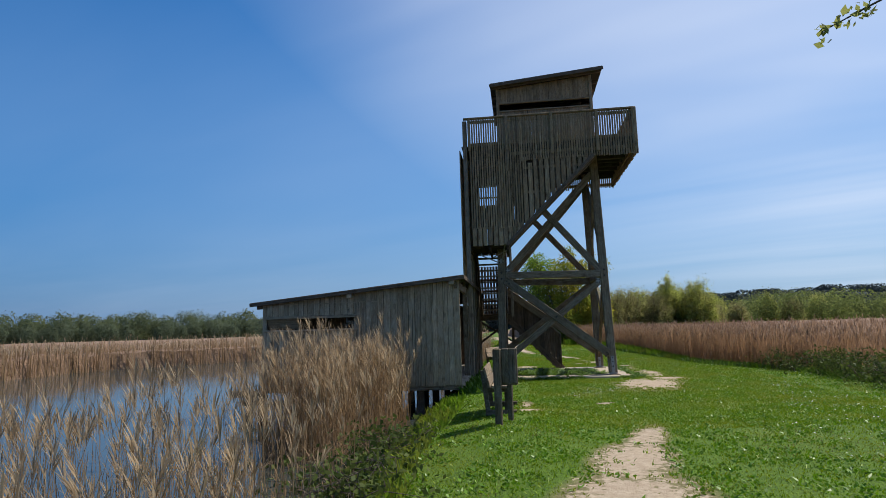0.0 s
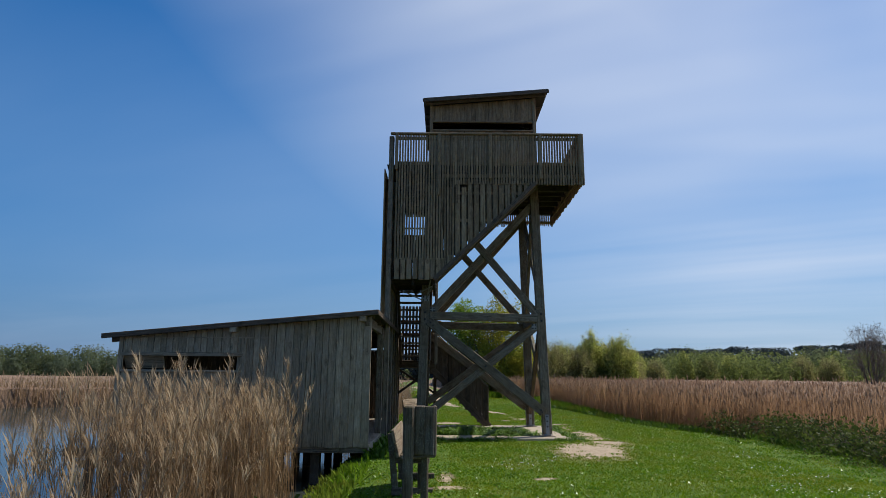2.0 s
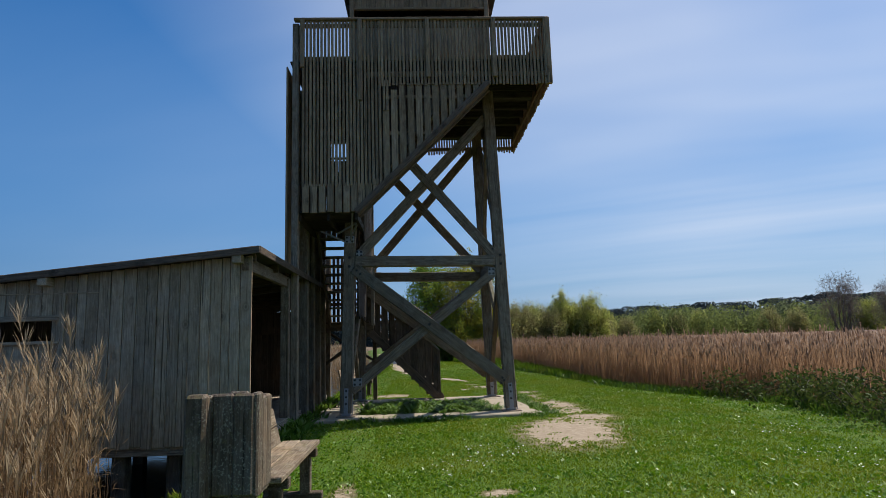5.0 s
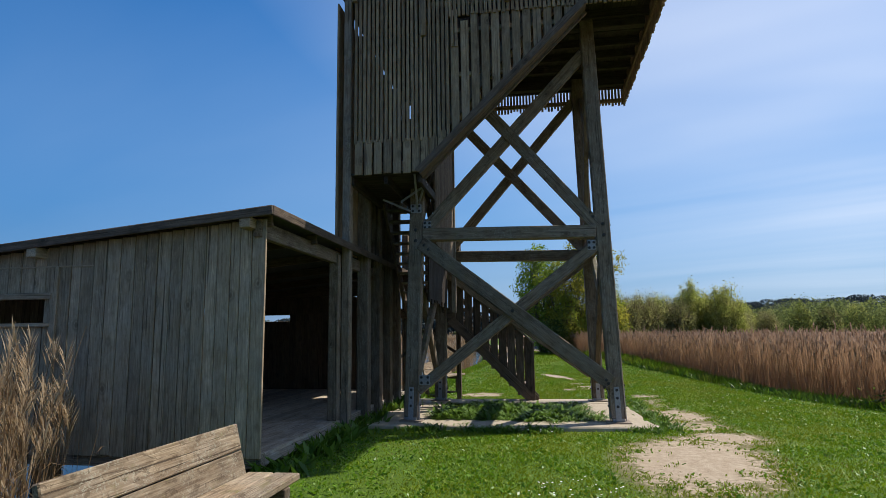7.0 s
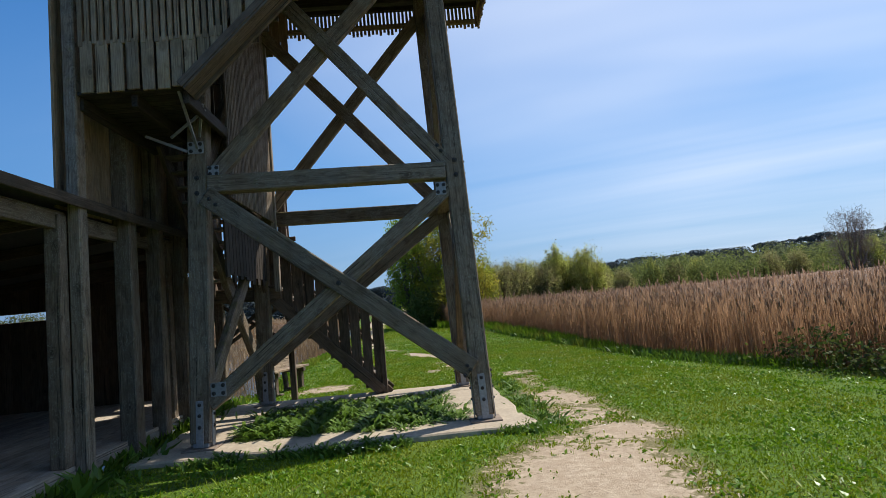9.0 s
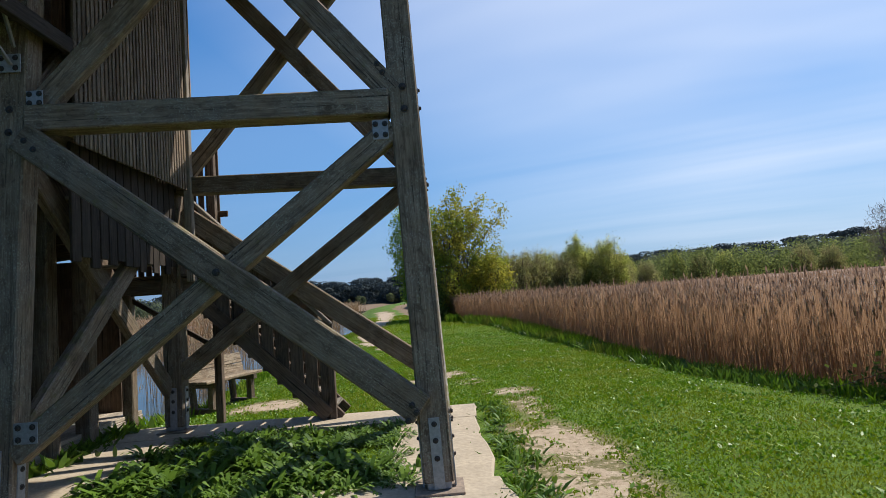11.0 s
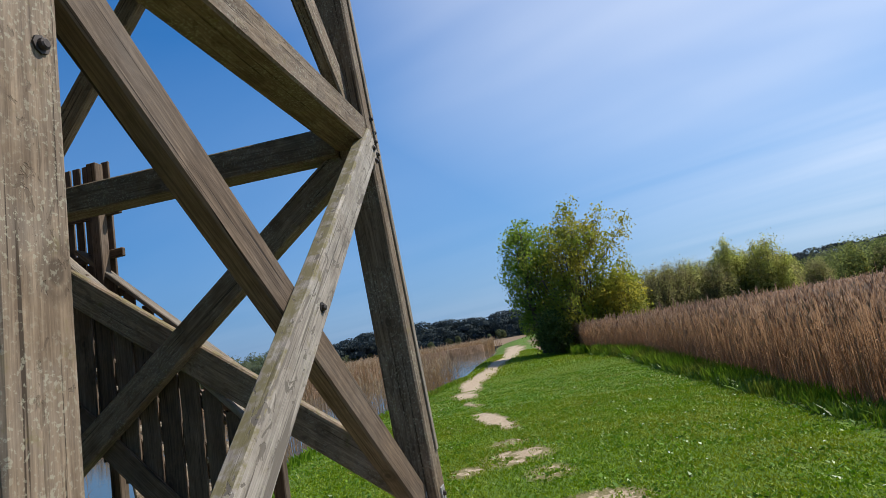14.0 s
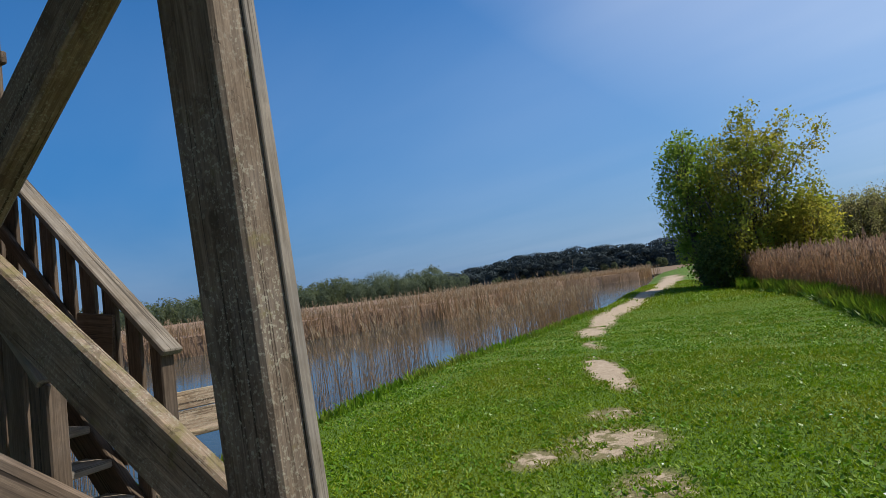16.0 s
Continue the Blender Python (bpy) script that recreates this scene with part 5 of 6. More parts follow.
x, y = lawn_points(125000, -17, 20, 1.1)
x, y = clumped(x, y, 0.62, 1.7)
blades("clover", x, y, 0.04, 0.030, CLOVER, "low clover and herbs in the meadow", "herbs", 1.3, kite=True)
x, y = lawn_points(26000, -17, 24)
x, y = clumped(x, y, 0.3, 0.9)
blades("grass", x, y, 0.075, 0.012, GRASS_BLADE, "taller tufts in the meadow grass", "grass", 0.7)
x, y = lawn_points(30000, -17, 20)
x, y = clumped(x, y, 0.22, 0.6)
blades("dry_grass", x, y, 0.045, 0.009, STRAW, "dry straw-coloured grass in the worn meadow", "grass", 1.2, kite=True)
x, y = spread(9000, -18, 24, left_edge, -0.75, 0.6, 1.0, -1)
k = ~((y > -4.2) & (y < 4.6) & (x < -0.95))
blades("bank_grass", x[k], y[k], 0.17, 0.024, SEDGE, "rough green herbs along the pond bank", "grass", 0.6, shape=0.25)
x, y = spread(24000, 2, 34, right_edge, -0.55, 0.8, 0.9)
k = RNG.random(len(y)) < np.clip((y - 3) / 12, 0.16, 1)
x, y = clumped(x[k], y[k], 0.72, 0.9)
blades("sedge", x, y, np.interp(y, [2, 10, 18, 34], [0.16, 0.24, 0.38, 0.5]), 0.02, SEDGE, "lush green sedge at the foot of the reeds", "grass", 0.35)
x, y = spread(17000, -3, 30, right_edge, -0.6, 0.5, 0.9)
x, y = clumped(x, y, 0.55, 0.7)
blades("weeds", x, y, 0.17, 0.022, WEED, "leafy nettles and herbs at the foot of the reeds", "weeds", 0.7, shape=0.35)
x, y = spread(700, -1, 6, right_edge, -0.3, 0.6, 0.8)
blades("sedge", x, y, 0.25, 0.018, SEDGE, "green sedge beside the brambles", "grass", 0.4)
x, y = lawn_points(16000, 23, 48)
blades("grass", x, y, 0.1, 0.03, GRASS_BLADE, "meadow grass farther along the dyke", "grass", 0.9, kite=True)
x, y = RNG.uniform(0.28, 3.15, 6000), RNG.uniform(0.32, 2.95, 6000)
blades("grass", x, y, 0.06, 0.014, GRASS_BLADE, "grass growing inside the footing", "grass", 0.9, kite=True)
# herbs inside the footing, along its edge and by the hide floor
def rosettes(name, x, y, reach, mat, label, per=22):
    """Leafy plants: long arching leaves from one root."""
    n = len(x)
    size = reach * RNG.uniform(0.55, 1.2, n)
    t = np.repeat(np.arange(n), per)
    m = len(t)
    g = RNG.uniform(0, 2 * np.pi, m)
    up = RNG.uniform(0.25, 1.3, m)
    ln = size[t] * RNG.uniform(0.55, 1.1, m)
    out = np.stack([np.cos(g), np.sin(g), 0 * g], -1)
    side = np.stack([-np.sin(g), np.cos(g), 0 * g], -1) * (ln * 0.08)[:, None]
    base = np.stack([x[t], y[t], land(x[t], y[t])], -1) + out * 0.015
    a = base + out * (ln * 0.4)[:, None] + np.stack([0 * g, 0 * g, ln * 0.45 * up], -1)
    b = base + out * (ln * 0.75)[:, None] + np.stack([0 * g, 0 * g, ln * 0.6 * up], -1)
    c = base + out * ln[:, None] + np.stack([0 * g, 0 * g, ln * 0.5 * up], -1)
    low = np.stack([base - side * 0.25, base + side * 0.25, a + side, a - side], 1)
    mid = np.stack([a - side, a + side, b + side * 0.8, b - side * 0.8], 1)
    end = np.stack([b - side * 0.8, b + side * 0.8, c + side * 0.1, c - side * 0.1], 1)
    me = quads_mesh(name, np.concatenate([low, mid, end]).reshape(-1, 3), mat)
    return tagged(new(name, me), label, "weeds", kind="stuff")


x, y = RNG.uniform(0.3, 3.1, 900), RNG.uniform(0.3, 3.0, 900)
x, y = clumped(x, y, 0.38, 1.1)
rosettes("weeds", x, y, 0.14, WEED, "dark green leafy weeds growing inside the footing", 30)
x, y = np.concatenate([RNG.normal(0.75, 0.22, 60), RNG.normal(2.45, 0.35, 80), RNG.normal(1.6, 0.5, 60)]), np.concatenate([RNG.normal(0.75, 0.22, 60), RNG.normal(0.65, 0.22, 80), RNG.normal(1.5, 0.4, 60)])
rosettes("weeds", x, y, 0.26, WEED, "tall clump of long-leaved weeds inside the footing", 40)
x, y = np.concatenate([RNG.normal(3.12, 0.09, 70), RNG.uniform(0.35, 3.1, 70), RNG.uniform(0.3, 3.1, 50), RNG.normal(2.95, 0.14, 25)]), np.concatenate([RNG.uniform(0.4, 2.9, 70), RNG.normal(0.36, 0.06, 70), RNG.normal(2.9, 0.08, 50), RNG.normal(0.5, 0.14, 25)])
rosettes("weeds", x, y, 0.15, WEED, "leafy weeds spilling over the inner edge of the footing", 26)
x, y = np.concatenate([RNG.uniform(0.4, 2.6, 50), RNG.normal(4.3, 0.1, 30), RNG.normal(-0.72, 0.12, 40)]), np.concatenate([RNG.normal(-0.5, 0.1, 50), RNG.uniform(-0.4, 3.6, 30), RNG.uniform(-3.6, 0.2, 40)])
rosettes("weeds", x, y, 0.16, WEED, "low leafy weeds along the concrete footing", 16)
x, y = np.concatenate([RNG.uniform(-0.7, 4.2, 1500), RNG.normal(4.25, 0.16, 500)]), np.concatenate([RNG.normal(-0.52, 0.12, 1500), RNG.uniform(-0.5, 4, 500)])
x, y = clumped(x, y, 0.5, 1.6)
blades("weeds", x, y, 0.09, 0.024, WEED, "low weeds along the footing edge", "weeds", 0.9, shape=0.4)
x, y = RNG.normal(-0.75, 0.16, 800), RNG.uniform(-3.9, 3.8, 800)
x, y = clumped(x, y, 0.6, 1.1)
blades("weeds", x, y, 0.2, 0.04, WEED, "leafy weeds beside the hide floor", "weeds", 0.8, shape=0.5)


def daisies():
    pts = []
    for cx, cy, r, n in ((5.6, -10.5, 1.2, 90), (6.3, -8.0, 0.9, 70), (6.9, -5.6, 0.8, 60), (5.2, -12.5, 0.9, 70), (7.3, -3.2, 0.6, 40), (2.6, -4.5, 0.5, 60), (4.5, -0.9, 0.5, 12), (7.0, 3.0, 1.2, 25), (2.1, -5.4, 0.5, 40), (1.2, 12, 2.5, 40), (5.6, 7, 2, 40), (2.2, -0.55, 0.5, 40)):
        a, d = RNG.uniform(0, 2 * np.pi, n), r * np.sqrt(RNG.random(n))
        pts.append(np.stack([cx + d * np.cos(a), cy + d * np.sin(a)], -1))
    p = np.concatenate(pts)
    n = len(p)
    z = land(p[:, 0], p[:, 1]) + RNG.uniform(0.05, 0.09, n)
    c = np.stack([p[:, 0], p[:, 1], z], -1)
    a = RNG.uniform(0, np.pi, n)
    r = RNG.uniform(0.009, 0.015, n)[:, None]
    u = np.stack([np.cos(a), np.sin(a), RNG.uniform(-0.3, 0.3, n)], -1) * r
    v = np.stack([-np.sin(a), np.cos(a), RNG.uniform(-0.3, 0.3, n)], -1) * r
    q = np.stack([c - u, c - v, c + u, c + v], 1)
    tagged(new("daisies", quads_mesh("daisies", q.reshape(-1, 3), PETAL)), "small white daisies scattered in the grass", "flowers", kind="stuff")


daisies()

# ---- trees and bushes ----
def leaf_quads(centres, size, spread_r, n, flat=1.0, broad=0.55):
    """Small leaves scattered round clump centres."""
    k = RNG.integers(0, len(centres), n)
    c = np.asarray(centres)[k] + np.clip(RNG.normal(0, 1, (n, 3)), -1.7, 1.7) * np.array([spread_r, spread_r, spread_r * flat])
    u = RNG.normal(0, 1, (n, 3))
    u /= np.linalg.norm(u, axis=1, keepdims=True)
    w = RNG.normal(0, 1, (n, 3))
    v = np.cross(u, w)
    v /= np.linalg.norm(v, axis=1, keepdims=True)
    s = (size * RNG.uniform(0.5, 1.3, n))[:, None]
    return np.stack([c - u * s, c - v * s * broad, c + u * s, c + v * s * broad], 1).reshape(-1, 3)


def limb_line(rnd, a, b, r0, r1, sag=0.1, steps=4):
    """A crooked limb from a to b."""
    a, b = Vector(a), Vector(b)
    ln = (b - a).length
    pts = []
    for k in range(steps + 1):
        f = k / steps
        w = math.sin(math.pi * f) * ln * sag
        pts.append((a.lerp(b, f) + Vector((rnd.gauss(0, 0.4) * w, rnd.gauss(0, 0.4) * w, -w * 0.6 + rnd.gauss(0, 0.2) * w)), r0 + (r1 - r0) * f))
    return pts


def make_tree(name, at, height, radius, mat, leaf, count, label, category="tree", stems=5, seed=1, clump=0.24, bark=BARK, broad=0.55, lobes=16, tall=1.0, clusters=520, sprig=(), low=0.12):
    """Stems that fork towards the lobes of a crown; twigs in each lobe carry clusters of leaves."""
    rnd = random.Random(seed)
    root = thing(name, (0, 0, 0), label, category)
    lines, centres, balls = [], [], []
    for k in range(lobes):
        f = (k + 0.5) / lobes
        z = height * (low + (0.86 - low) * f)
        wide = radius * math.sin(math.pi * (0.18 + 0.68 * f)) ** 0.8
        g = k * 2.4 + rnd.uniform(-0.5, 0.5)
        off = wide * rnd.uniform(0.3, 0.68)
        r = radius * rnd.uniform(0.3, 0.46)
        balls.append((Vector((math.cos(g) * off, math.sin(g) * off, z)), r, min(r * tall, height * 0.98 - z if z + r * tall > height else r * tall)))
    feet = []
    for k in range(stems):
        g = 2 * math.pi * k / stems + rnd.uniform(-0.4, 0.4)
        feet.append(Vector((math.cos(g) * 0.05 * radius, math.sin(g) * 0.05 * radius, -0.1)))
    for k, (c, r, rz) in enumerate(balls):
        foot = min(feet, key=lambda p: (p.xy * 9 - c.xy).length + rnd.uniform(0, radius * 0.4))
        main = limb_line(rnd, foot, c, 0.012 * height * (0.5 + 0.5 * c.z / height), 0.004 * height, 0.06)
        lines.append(main)
        for i in range(clusters // lobes):
            d = Vector((rnd.gauss(0, 1), rnd.gauss(0, 1), rnd.gauss(0, 1))).normalized() * rnd.uniform(0.45, 1.0) ** 0.5
            p = c + Vector((d.x * r, d.y * r, d.z * rz))
            p.z = max(p.z, 0.1)
            centres.append(tuple(p))
            if i % 2 == 0:
                start = main[rnd.choice((2, 3, 4))][0]
                lines.append(limb_line(rnd, start, p, 0.0018 * height, 0.0006 * height, 0.08, 2))
    for a, b, n in sprig:
        line = limb_line(rnd, a, b, 0.006 * height, 0.001 * height, 0.05, 5)
        lines.append(line)
        for i in range(n):
            q, f = line[rnd.choice((2, 3, 4, 5))][0], rnd.uniform(0.2, 0.7)
            e = q + Vector((rnd.gauss(0, 0.4), rnd.gauss(0, 0.4), rnd.gauss(0.1, 0.35))) * f * 1.6
            lines.append(limb_line(rnd, q, e, 0.001 * height, 0.0005 * height, 0.05, 2))
            centres.append(tuple(e))
    adopt(new("trunk", tube_mesh("trunk", lines, bark, 4)), Matrix(), root)
    adopt(new("crown", quads_mesh("crown", leaf_quads(centres, leaf, clump, count, 0.85, broad), mat)), Matrix(), root)
    root.matrix_basis = Matrix.Translation(at)
    return root


make_tree("tree", (2.75, 36.6, -0.1), 9.0, 2.6, LEAF_DEEP, 0.092, 15000, "dark green leafy tree beside the path", stems=5, seed=4, tall=1.25, clusters=620)
make_tree("tree", (5.25, 35.2, -0.1), 7.8, 3.3, LEAF_TREE, 0.088, 24000, "broad olive-yellow willow beside the path in spring leaf", stems=7, seed=6, lobes=20, tall=1.3, clusters=900, low=0.06,
          sprig=(((1.0, 0, 4.4), (3.2, -0.3, 6.9), 26), ((0.8, 0, 5.2), (1.9, 0.2, 7.8), 26), ((0.3, 0, 5.0), (0.2, -0.2, 8.4), 24)))
make_tree("bush", (7.2, 34.2, -0.2), 4.3, 1.9, LEAF_TREE, 0.085, 8500, "yellow-green bush at the foot of the willow", "bush", stems=6, seed=8, tall=1.2, clusters=420, low=0.08)
make_tree("bush", (3.5, 32.9, -0.1), 2.5, 1.5, BRAMBLE_LEAF, 0.085, 4500, "dark leafy bush beside the path", "bush", stems=5, seed=9, clump=0.18, clusters=180, low=0.08)

def shell(rng, c, rx, rz, per, size, low=-0.3, ragged=0.05):
    """Leaf clumps laid over rounded crowns, roughly along their surface."""
    t = np.repeat(np.arange(len(c)), per)
    n = len(t)
    th, cz = rng.uniform(0, 2 * np.pi, n), rng.uniform(low, 1, n)
    sr = np.sqrt(1 - cz * cz)
    nrm = np.stack([sr * np.cos(th), sr * np.sin(th), cz], -1)
    lump = 0.86 + 0.16 * np.sin(th * 3 + t * 1.7) * np.sin(cz * 5 + t) + rng.normal(0, ragged, n)
    p = c[t] + nrm * np.stack([rx[t], rx[t], rz[t]], -1) * lump[:, None]
    nrm = nrm + rng.normal(0, 0.45, (n, 3))
    nrm /= np.linalg.norm(nrm, axis=1, keepdims=True)
    u = np.cross(nrm, rng.normal(0, 1, (n, 3)))
    u /= np.linalg.norm(u, axis=1, keepdims=True)
    v = np.cross(nrm, u)
    s = (size * rng.uniform(0.5, 1.35, n))[:, None]
    return np.stack([p - u * s, p - v * s * 0.75, p + u * s, p + v * s * 0.75], 1).reshape(-1, 3)


def belt_tree(at, height, radius, mat, leaf, per, label, lobes, seed):
    """A marsh tree seen from far: upright plumes of foliage on slender stems."""
    rng, rnd = np.random.default_rng(seed), random.Random(seed)
    root = thing("tree", (0, 0, 0), label, "tree")
    g, f = np.arange(lobes) * 2.4 + rng.uniform(-0.4, 0.4, lobes), (np.arange(lobes) + 0.5) / lobes
    off = radius * 0.82 * np.sqrt(f)
    rz = height * rng.uniform(0.17, 0.28, lobes) * (1.05 - 0.3 * f)
    top = height * (1.0 - 0.42 * f ** 1.6) * rng.uniform(0.8, 1.0, lobes)
    c = np.stack([np.cos(g) * off, np.sin(g) * off, np.maximum(top - rz, rz * 0.6)], -1)
    low = c * np.array([1.04, 1.04, 0.45])
    c, rz = np.concatenate([c, low]), np.concatenate([rz, rz * 0.9])
    rx = radius * rng.uniform(0.2, 0.34, 2 * lobes)
    lines = [limb_line(rnd, (x * 0.08, y * 0.08, -0.2), (x, y, z + h * 0.85), 0.011 * height, 0.002 * height, 0.04, 5) for (x, y, z), h in zip(c[:lobes].tolist(), rz.tolist())]
    adopt(new("trunk", tube_mesh("trunk", lines, BARK, 4)), Matrix(), root)
    adopt(new("crown", quads_mesh("crown", shell(rng, c, rx, rz, per, leaf, -0.9, 0.24), mat)), Matrix(), root)
    root.matrix_basis = Matrix.Translation(at)
    return root


A = belt_tree((27.5, 95, -0.3), 11.2, 2.4, LEAF_BELT, 0.13, 340, "tall olive-green tree in a belt behind the reeds", 16, 12)
B = belt_tree((20.0, 92, -0.3), 8.8, 3.4, LEAF_BUD, 0.12, 250, "half-bare greyish tree in a belt behind the reeds", 22, 13)
C = belt_tree((32.5, 93, -0.3), 9.9, 3.6, LEAF_BELT, 0.13, 310, "spreading spring-green tree in a belt behind the reeds", 22, 14)
rnd = random.Random(3)
for src, x, y, s in ((C, 12, 88, 0.85), (B, 15.5, 96, 1.0), (B, 24, 99, 1.0), (A, 8, 95, 0.7), (C, 30, 101, 1.0), (B, 17.5, 90, 0.95), (C, 22.5, 96, 0.85), (B, 25.2, 93, 0.9), (C, 30.5, 96, 0.85), (C, 19, 94, 0.8), (B, 13.5, 92, 0.85), (B, 10, 92, 0.8), (B, 34.5, 99, 0.85), (C, 28.5, 98, 0.8), (B, 37.5, 106, 0.8), (B, 41, 112, 0.75), (C, 44, 120, 0.75), (B, 47, 116, 0.72), (A, 56, 122, 0.75), (B, 59, 118, 0.8), (C, 66, 122, 0.75), (B, 79, 116, 0.85), (B, 83, 113, 0.8), (C, 95, 108, 0.85), (B, 104, 100, 0.85), (C, 113, 96, 0.85)):
    src.scale = (s, s, s)
    copy_thing(src, pose(x, y, -0.35, 0, 0, rnd.uniform(0, 360)))
    src.scale = (1, 1, 1)
# bare trees at the edge of the marsh
D = make_tree("tree", (56, 62, -0.4), 9.2, 3.2, TWIG, 0.4, 3600, "leafless grey tree standing in the reed bed", stems=8, seed=20, clump=0.35, bark=TWIG, broad=0.045, tall=1.8, lobes=14, clusters=420, low=0.3)
for x, y, s in ((61, 60, 0.85), (66, 63, 1.0), (72, 58, 0.95), (78, 55, 1.05), (70, 66, 0.85)):
    D.scale = (s, s, s)
    copy_thing(D, pose(x, y, -0.4, 0, 0, rnd.uniform(0, 360)))
    D.scale = (1, 1, 1)
# the tree whose twig hangs into the way at the start
E = make_tree("tree", (8.6, -13.6, -0.2), 5.6, 2.2, LEAF_SPRING, 0.055, 3500, "young tree in fresh leaf beside the path", stems=3, seed=26, clump=0.2, lobes=10, clusters=200, low=0.4)
twig = [(Vector((0.0, -0.1, 3.3)), 0.035), (Vector((-2.0, -0.5, 4.7)), 0.026), (Vector((-3.9, -0.8, 5.0)), 0.016), (Vector((-4.75, -0.88, 4.58)), 0.009), (Vector((-5.15, -0.9, 4.38)), 0.004)]
twig = [(p + Vector((8.6, -13.6, -0.2)), r) for p, r in twig]
limb = adopt(new("limb", tube_mesh("limb", [twig], BARK, 6)), Matrix(), E)
limb.matrix_parent_inverse, limb.matrix_basis = Matrix.Translation((-8.6, 13.6, 0.2)), Matrix()
tipc = [twig[3][0], twig[3][0].lerp(twig[4][0], 0.5), twig[4][0], twig[2][0].lerp(twig[3][0], 0.7), twig[2][0].lerp(twig[3][0], 0.3)]
spray = adopt(new("foliage", quads_mesh("foliage", leaf_quads([tuple(p) for p in tipc], 0.045, 0.055, 75), LEAF_SPRING)), Matrix(), E)
spray.matrix_parent_inverse, spray.matrix_basis = Matrix.Translation((-8.6, 13.6, 0.2)), Matrix()


def bramble(at, half, height, count, seed):
    rnd = random.Random(seed)
    root = thing("bramble", (0, 0, 0), "tangled dark bramble thicket in front of the reeds", "bush")
    lines, cs = [], []
    for i in range(46):
        a = Vector((rnd.uniform(-1, 1) * half[0], rnd.uniform(-1, 1) * half[1], -0.1))
        b = a + Vector((rnd.uniform(-0.6, 0.6), rnd.uniform(-0.6, 0.6), height * rnd.uniform(0.35, 1.25)))
        c = b + Vector((rnd.uniform(-0.8, 0.6), rnd.uniform(-0.6, 0.6), -height * rnd.uniform(0.1, 0.5)))
        lines.append([(a, 0.009), (a.lerp(b, 0.5) + Vector((0, 0, 0.1)), 0.008), (b, 0.006), (c, 0.003)])
        cs += [tuple(a.lerp(b, 0.6)), tuple(b), tuple(b.lerp(c, 0.5)), tuple(c)]
    adopt(tagged(new("cane_tangle", tube_mesh("cane_tangle", lines, BARK, 4)), kind="stuff"), Matrix(), root)
    adopt(new("foliage", quads_mesh("foliage", leaf_quads(cs, 0.046, 0.14, count), BRAMBLE_LEAF)), Matrix(), root)
    root.matrix_basis = Matrix.Translation((at[0], at[1], float(land(at[0], at[1]))))
    return root


bramble((10.0, 1.2, 0), (0.9, 1.3), 0.62, 4200, 41)
bramble((10.3, -1.2, 0), (0.8, 1.5), 0.68, 4400, 42)
bramble((10.4, -4.2, 0), (0.7, 1.6), 0.78, 4200, 43)
bramble((10.6, -7.3, 0), (0.7, 1.6), 0.65, 2800, 44)
bramble((-1.5, -10.6, 0), (0.35, 0.9), 0.45, 1500, 45)
bramble((-1.25, -13.0, 0), (0.35, 0.9), 0.45, 1500, 46)


# ---- distance ----
def woods(name, az0, az1, dist, height, trees, mat, size, label, seed=1, depth=40, per=150):
    """A far belt of trees: rounded crowns of leaf clumps that reach down to the ground."""
    rng = np.random.default_rng(seed)
    az = np.radians(rng.uniform(az0, az1, trees))
    d = dist + rng.uniform(0, depth, trees)
    hh = height * rng.uniform(0.62, 1.15, trees)
    rx = hh * rng.uniform(0.32, 0.5, trees)
    c = np.stack([np.sin(az) * d, np.cos(az) * d, hh * 0.45], -1)
    q = shell(rng, c, rx, hh * 0.55, per, size, -0.8)
    return tagged(new(name, quads_mesh(name, q, mat)), label, "woods", kind="stuff")


def hill(name, az0, az1, dist, profile, label):
    """A wooded rise on the horizon: a long bank with a rough crest."""
    rows = []
    for a in np.linspace(az0, az1, 140):
        h = float(np.interp(a, profile[0], profile[1])) + 1.2 * noise.noise(Vector((a * 0.5, 0, 4)))
        sa, ca = math.sin(radians(a)), math.cos(radians(a))
        rows.append([(sa * (dist + o), ca * (dist + o), f * h - 1) for o, f in ((-14, 0), (-6, 0.45), (0, 0.7), (10, 0.8), (60, 0.86), (160, 0.3))])
    verts, faces = [v for r in rows for v in r], []
    for i in range(len(rows) - 1):
        for j in range(5):
            a = i * 6 + j
            faces.append((a, a + 6, a + 7, a + 1))
    return tagged(new(name, mesh_of(name, verts, faces, LEAF_PINE, True)), label, "hill", kind="structure")


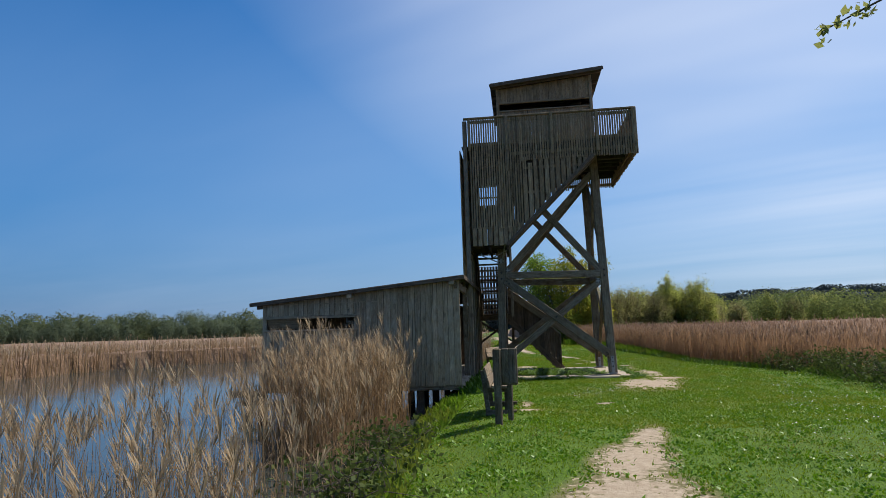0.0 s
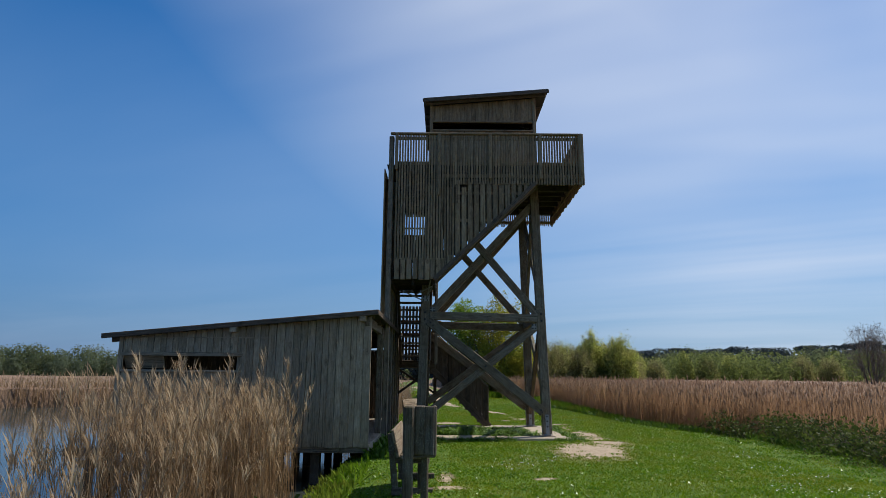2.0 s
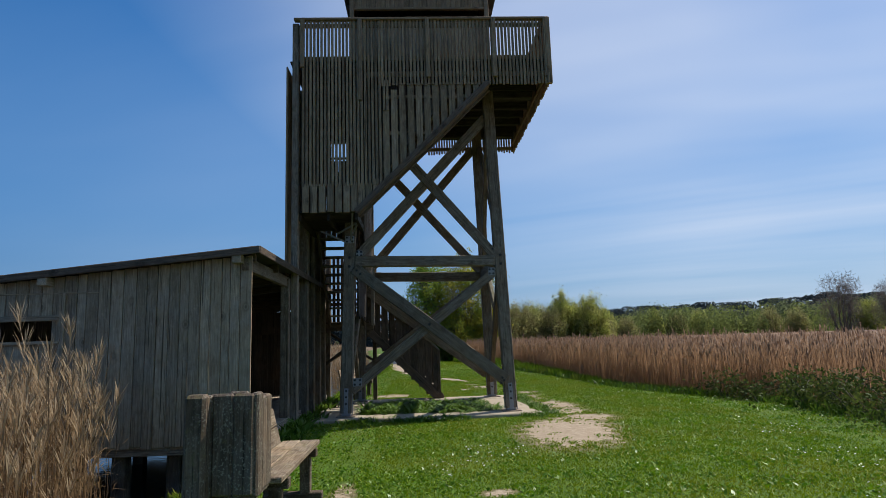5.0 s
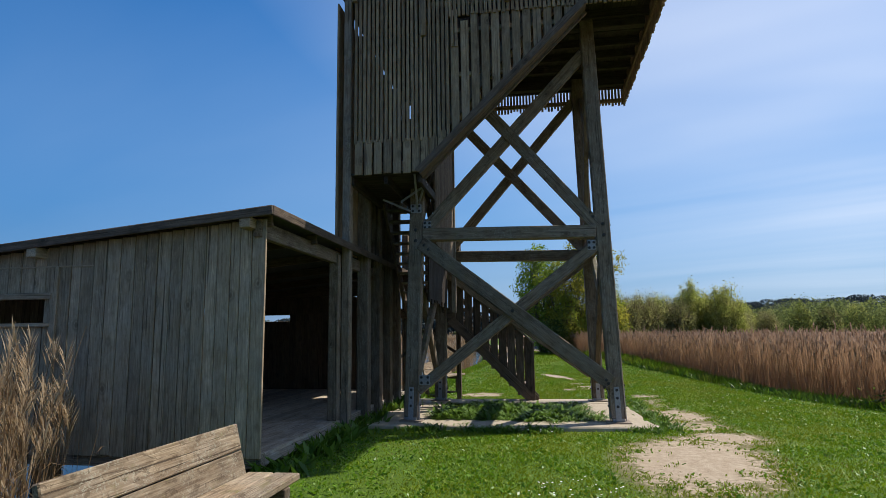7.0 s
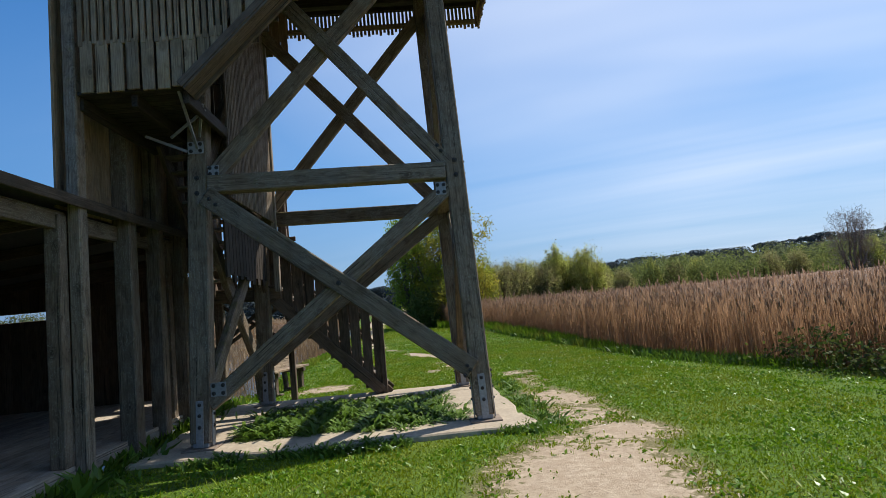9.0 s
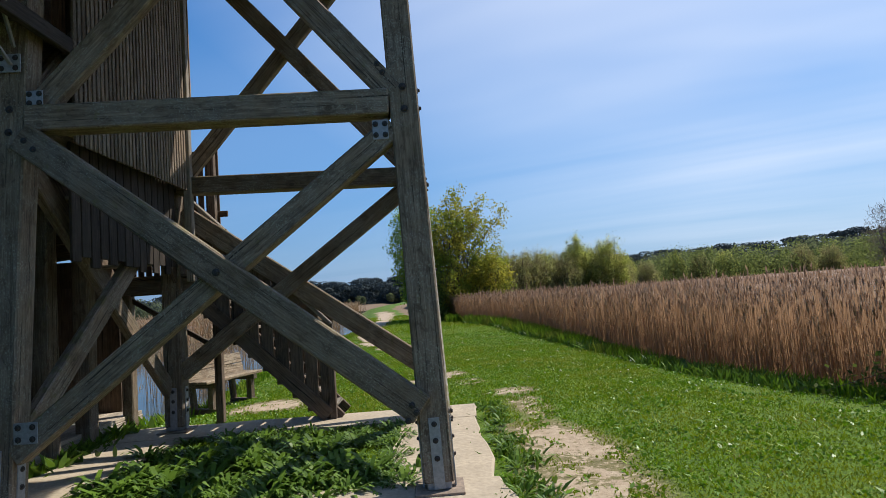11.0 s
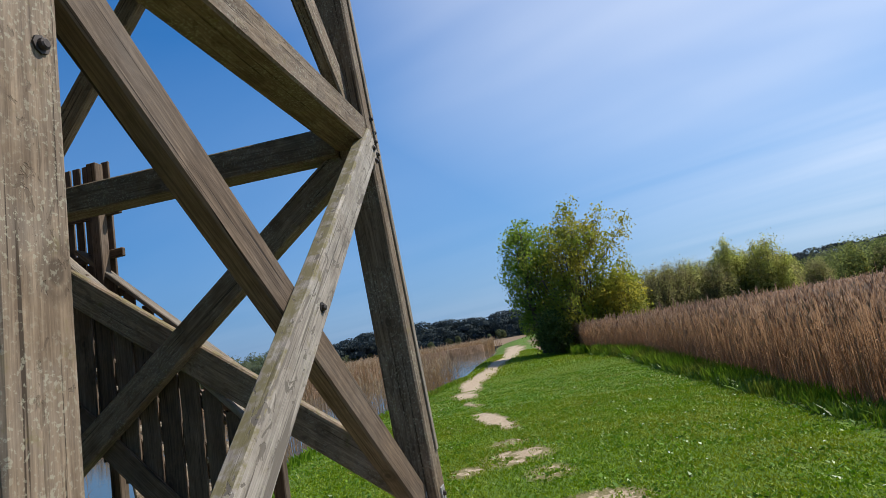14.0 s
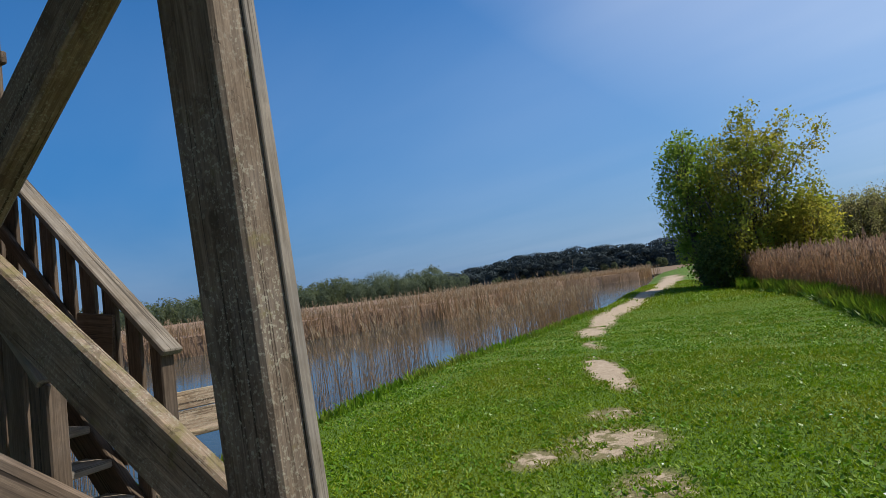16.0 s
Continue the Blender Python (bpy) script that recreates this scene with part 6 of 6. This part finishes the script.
RIDGE = ((-75, -50, -35, -30, -25, -19, -14, -7.5, 0, 12, 20, 27, 29.5, 31, 33.5, 35.5, 37, 38.5, 45, 70, 90), (6, 6, 6.5, 7.7, 11.5, 15.8, 16.4, 14.8, 15.6, 16.6, 17.6, 18, 17.6, 16.9, 19, 18.6, 19.8, 18.9, 20, 22, 22))
hill("hill", -75, 90, 330, RIDGE, "dark pine-covered ridge on the horizon")


def ridge_trees():
    """Wide flat crowns: a row of domes along the crest, and a closed slope of them below it."""
    rng = np.random.default_rng(51)
    crest, slope = 170, 900
    a = np.concatenate([np.linspace(-75, 90, crest) + rng.normal(0, 0.35, crest), rng.uniform(-75, 90, slope)])
    n = crest + slope
    h = np.interp(a, RIDGE[0], RIDGE[1])
    r = np.concatenate([rng.uniform(4.6, 7.6, crest), rng.uniform(4.0, 7.0, slope)])
    d = 324 + np.concatenate([rng.uniform(-3, 3, crest), rng.uniform(-12, 14, slope)])
    sink = np.concatenate([rng.uniform(-0.5, 0.9, crest), rng.uniform(1.6, 11, slope)])
    z = np.maximum(h - 1.2 - r * 0.42 - sink, 0.5)
    c = np.stack([np.sin(np.radians(a)) * d, np.cos(np.radians(a)) * d, z], -1)
    q = np.concatenate([shell(rng, c[:crest], r[:crest], r[:crest] * 0.42, 560, 0.4, -0.3, 0.03), shell(rng, c[crest:], r[crest:], r[crest:] * 0.42, 220, 0.6, -0.4)])
    tagged(new("pine_wood", quads_mesh("pine_wood", q, LEAF_PINE)), "dark umbrella pines along the ridge", "woods", kind="stuff")


ridge_trees()
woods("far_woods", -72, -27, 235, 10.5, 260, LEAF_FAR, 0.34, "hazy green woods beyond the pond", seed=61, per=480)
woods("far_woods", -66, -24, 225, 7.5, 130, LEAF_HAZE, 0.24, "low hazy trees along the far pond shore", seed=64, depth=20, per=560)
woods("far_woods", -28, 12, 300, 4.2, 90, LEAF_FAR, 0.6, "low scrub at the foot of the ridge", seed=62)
woods("far_woods", 12, 88, 185, 11.0, 230, LEAF_FAR, 0.36, "mixed green woods beyond the marsh", seed=63, depth=70, per=400)
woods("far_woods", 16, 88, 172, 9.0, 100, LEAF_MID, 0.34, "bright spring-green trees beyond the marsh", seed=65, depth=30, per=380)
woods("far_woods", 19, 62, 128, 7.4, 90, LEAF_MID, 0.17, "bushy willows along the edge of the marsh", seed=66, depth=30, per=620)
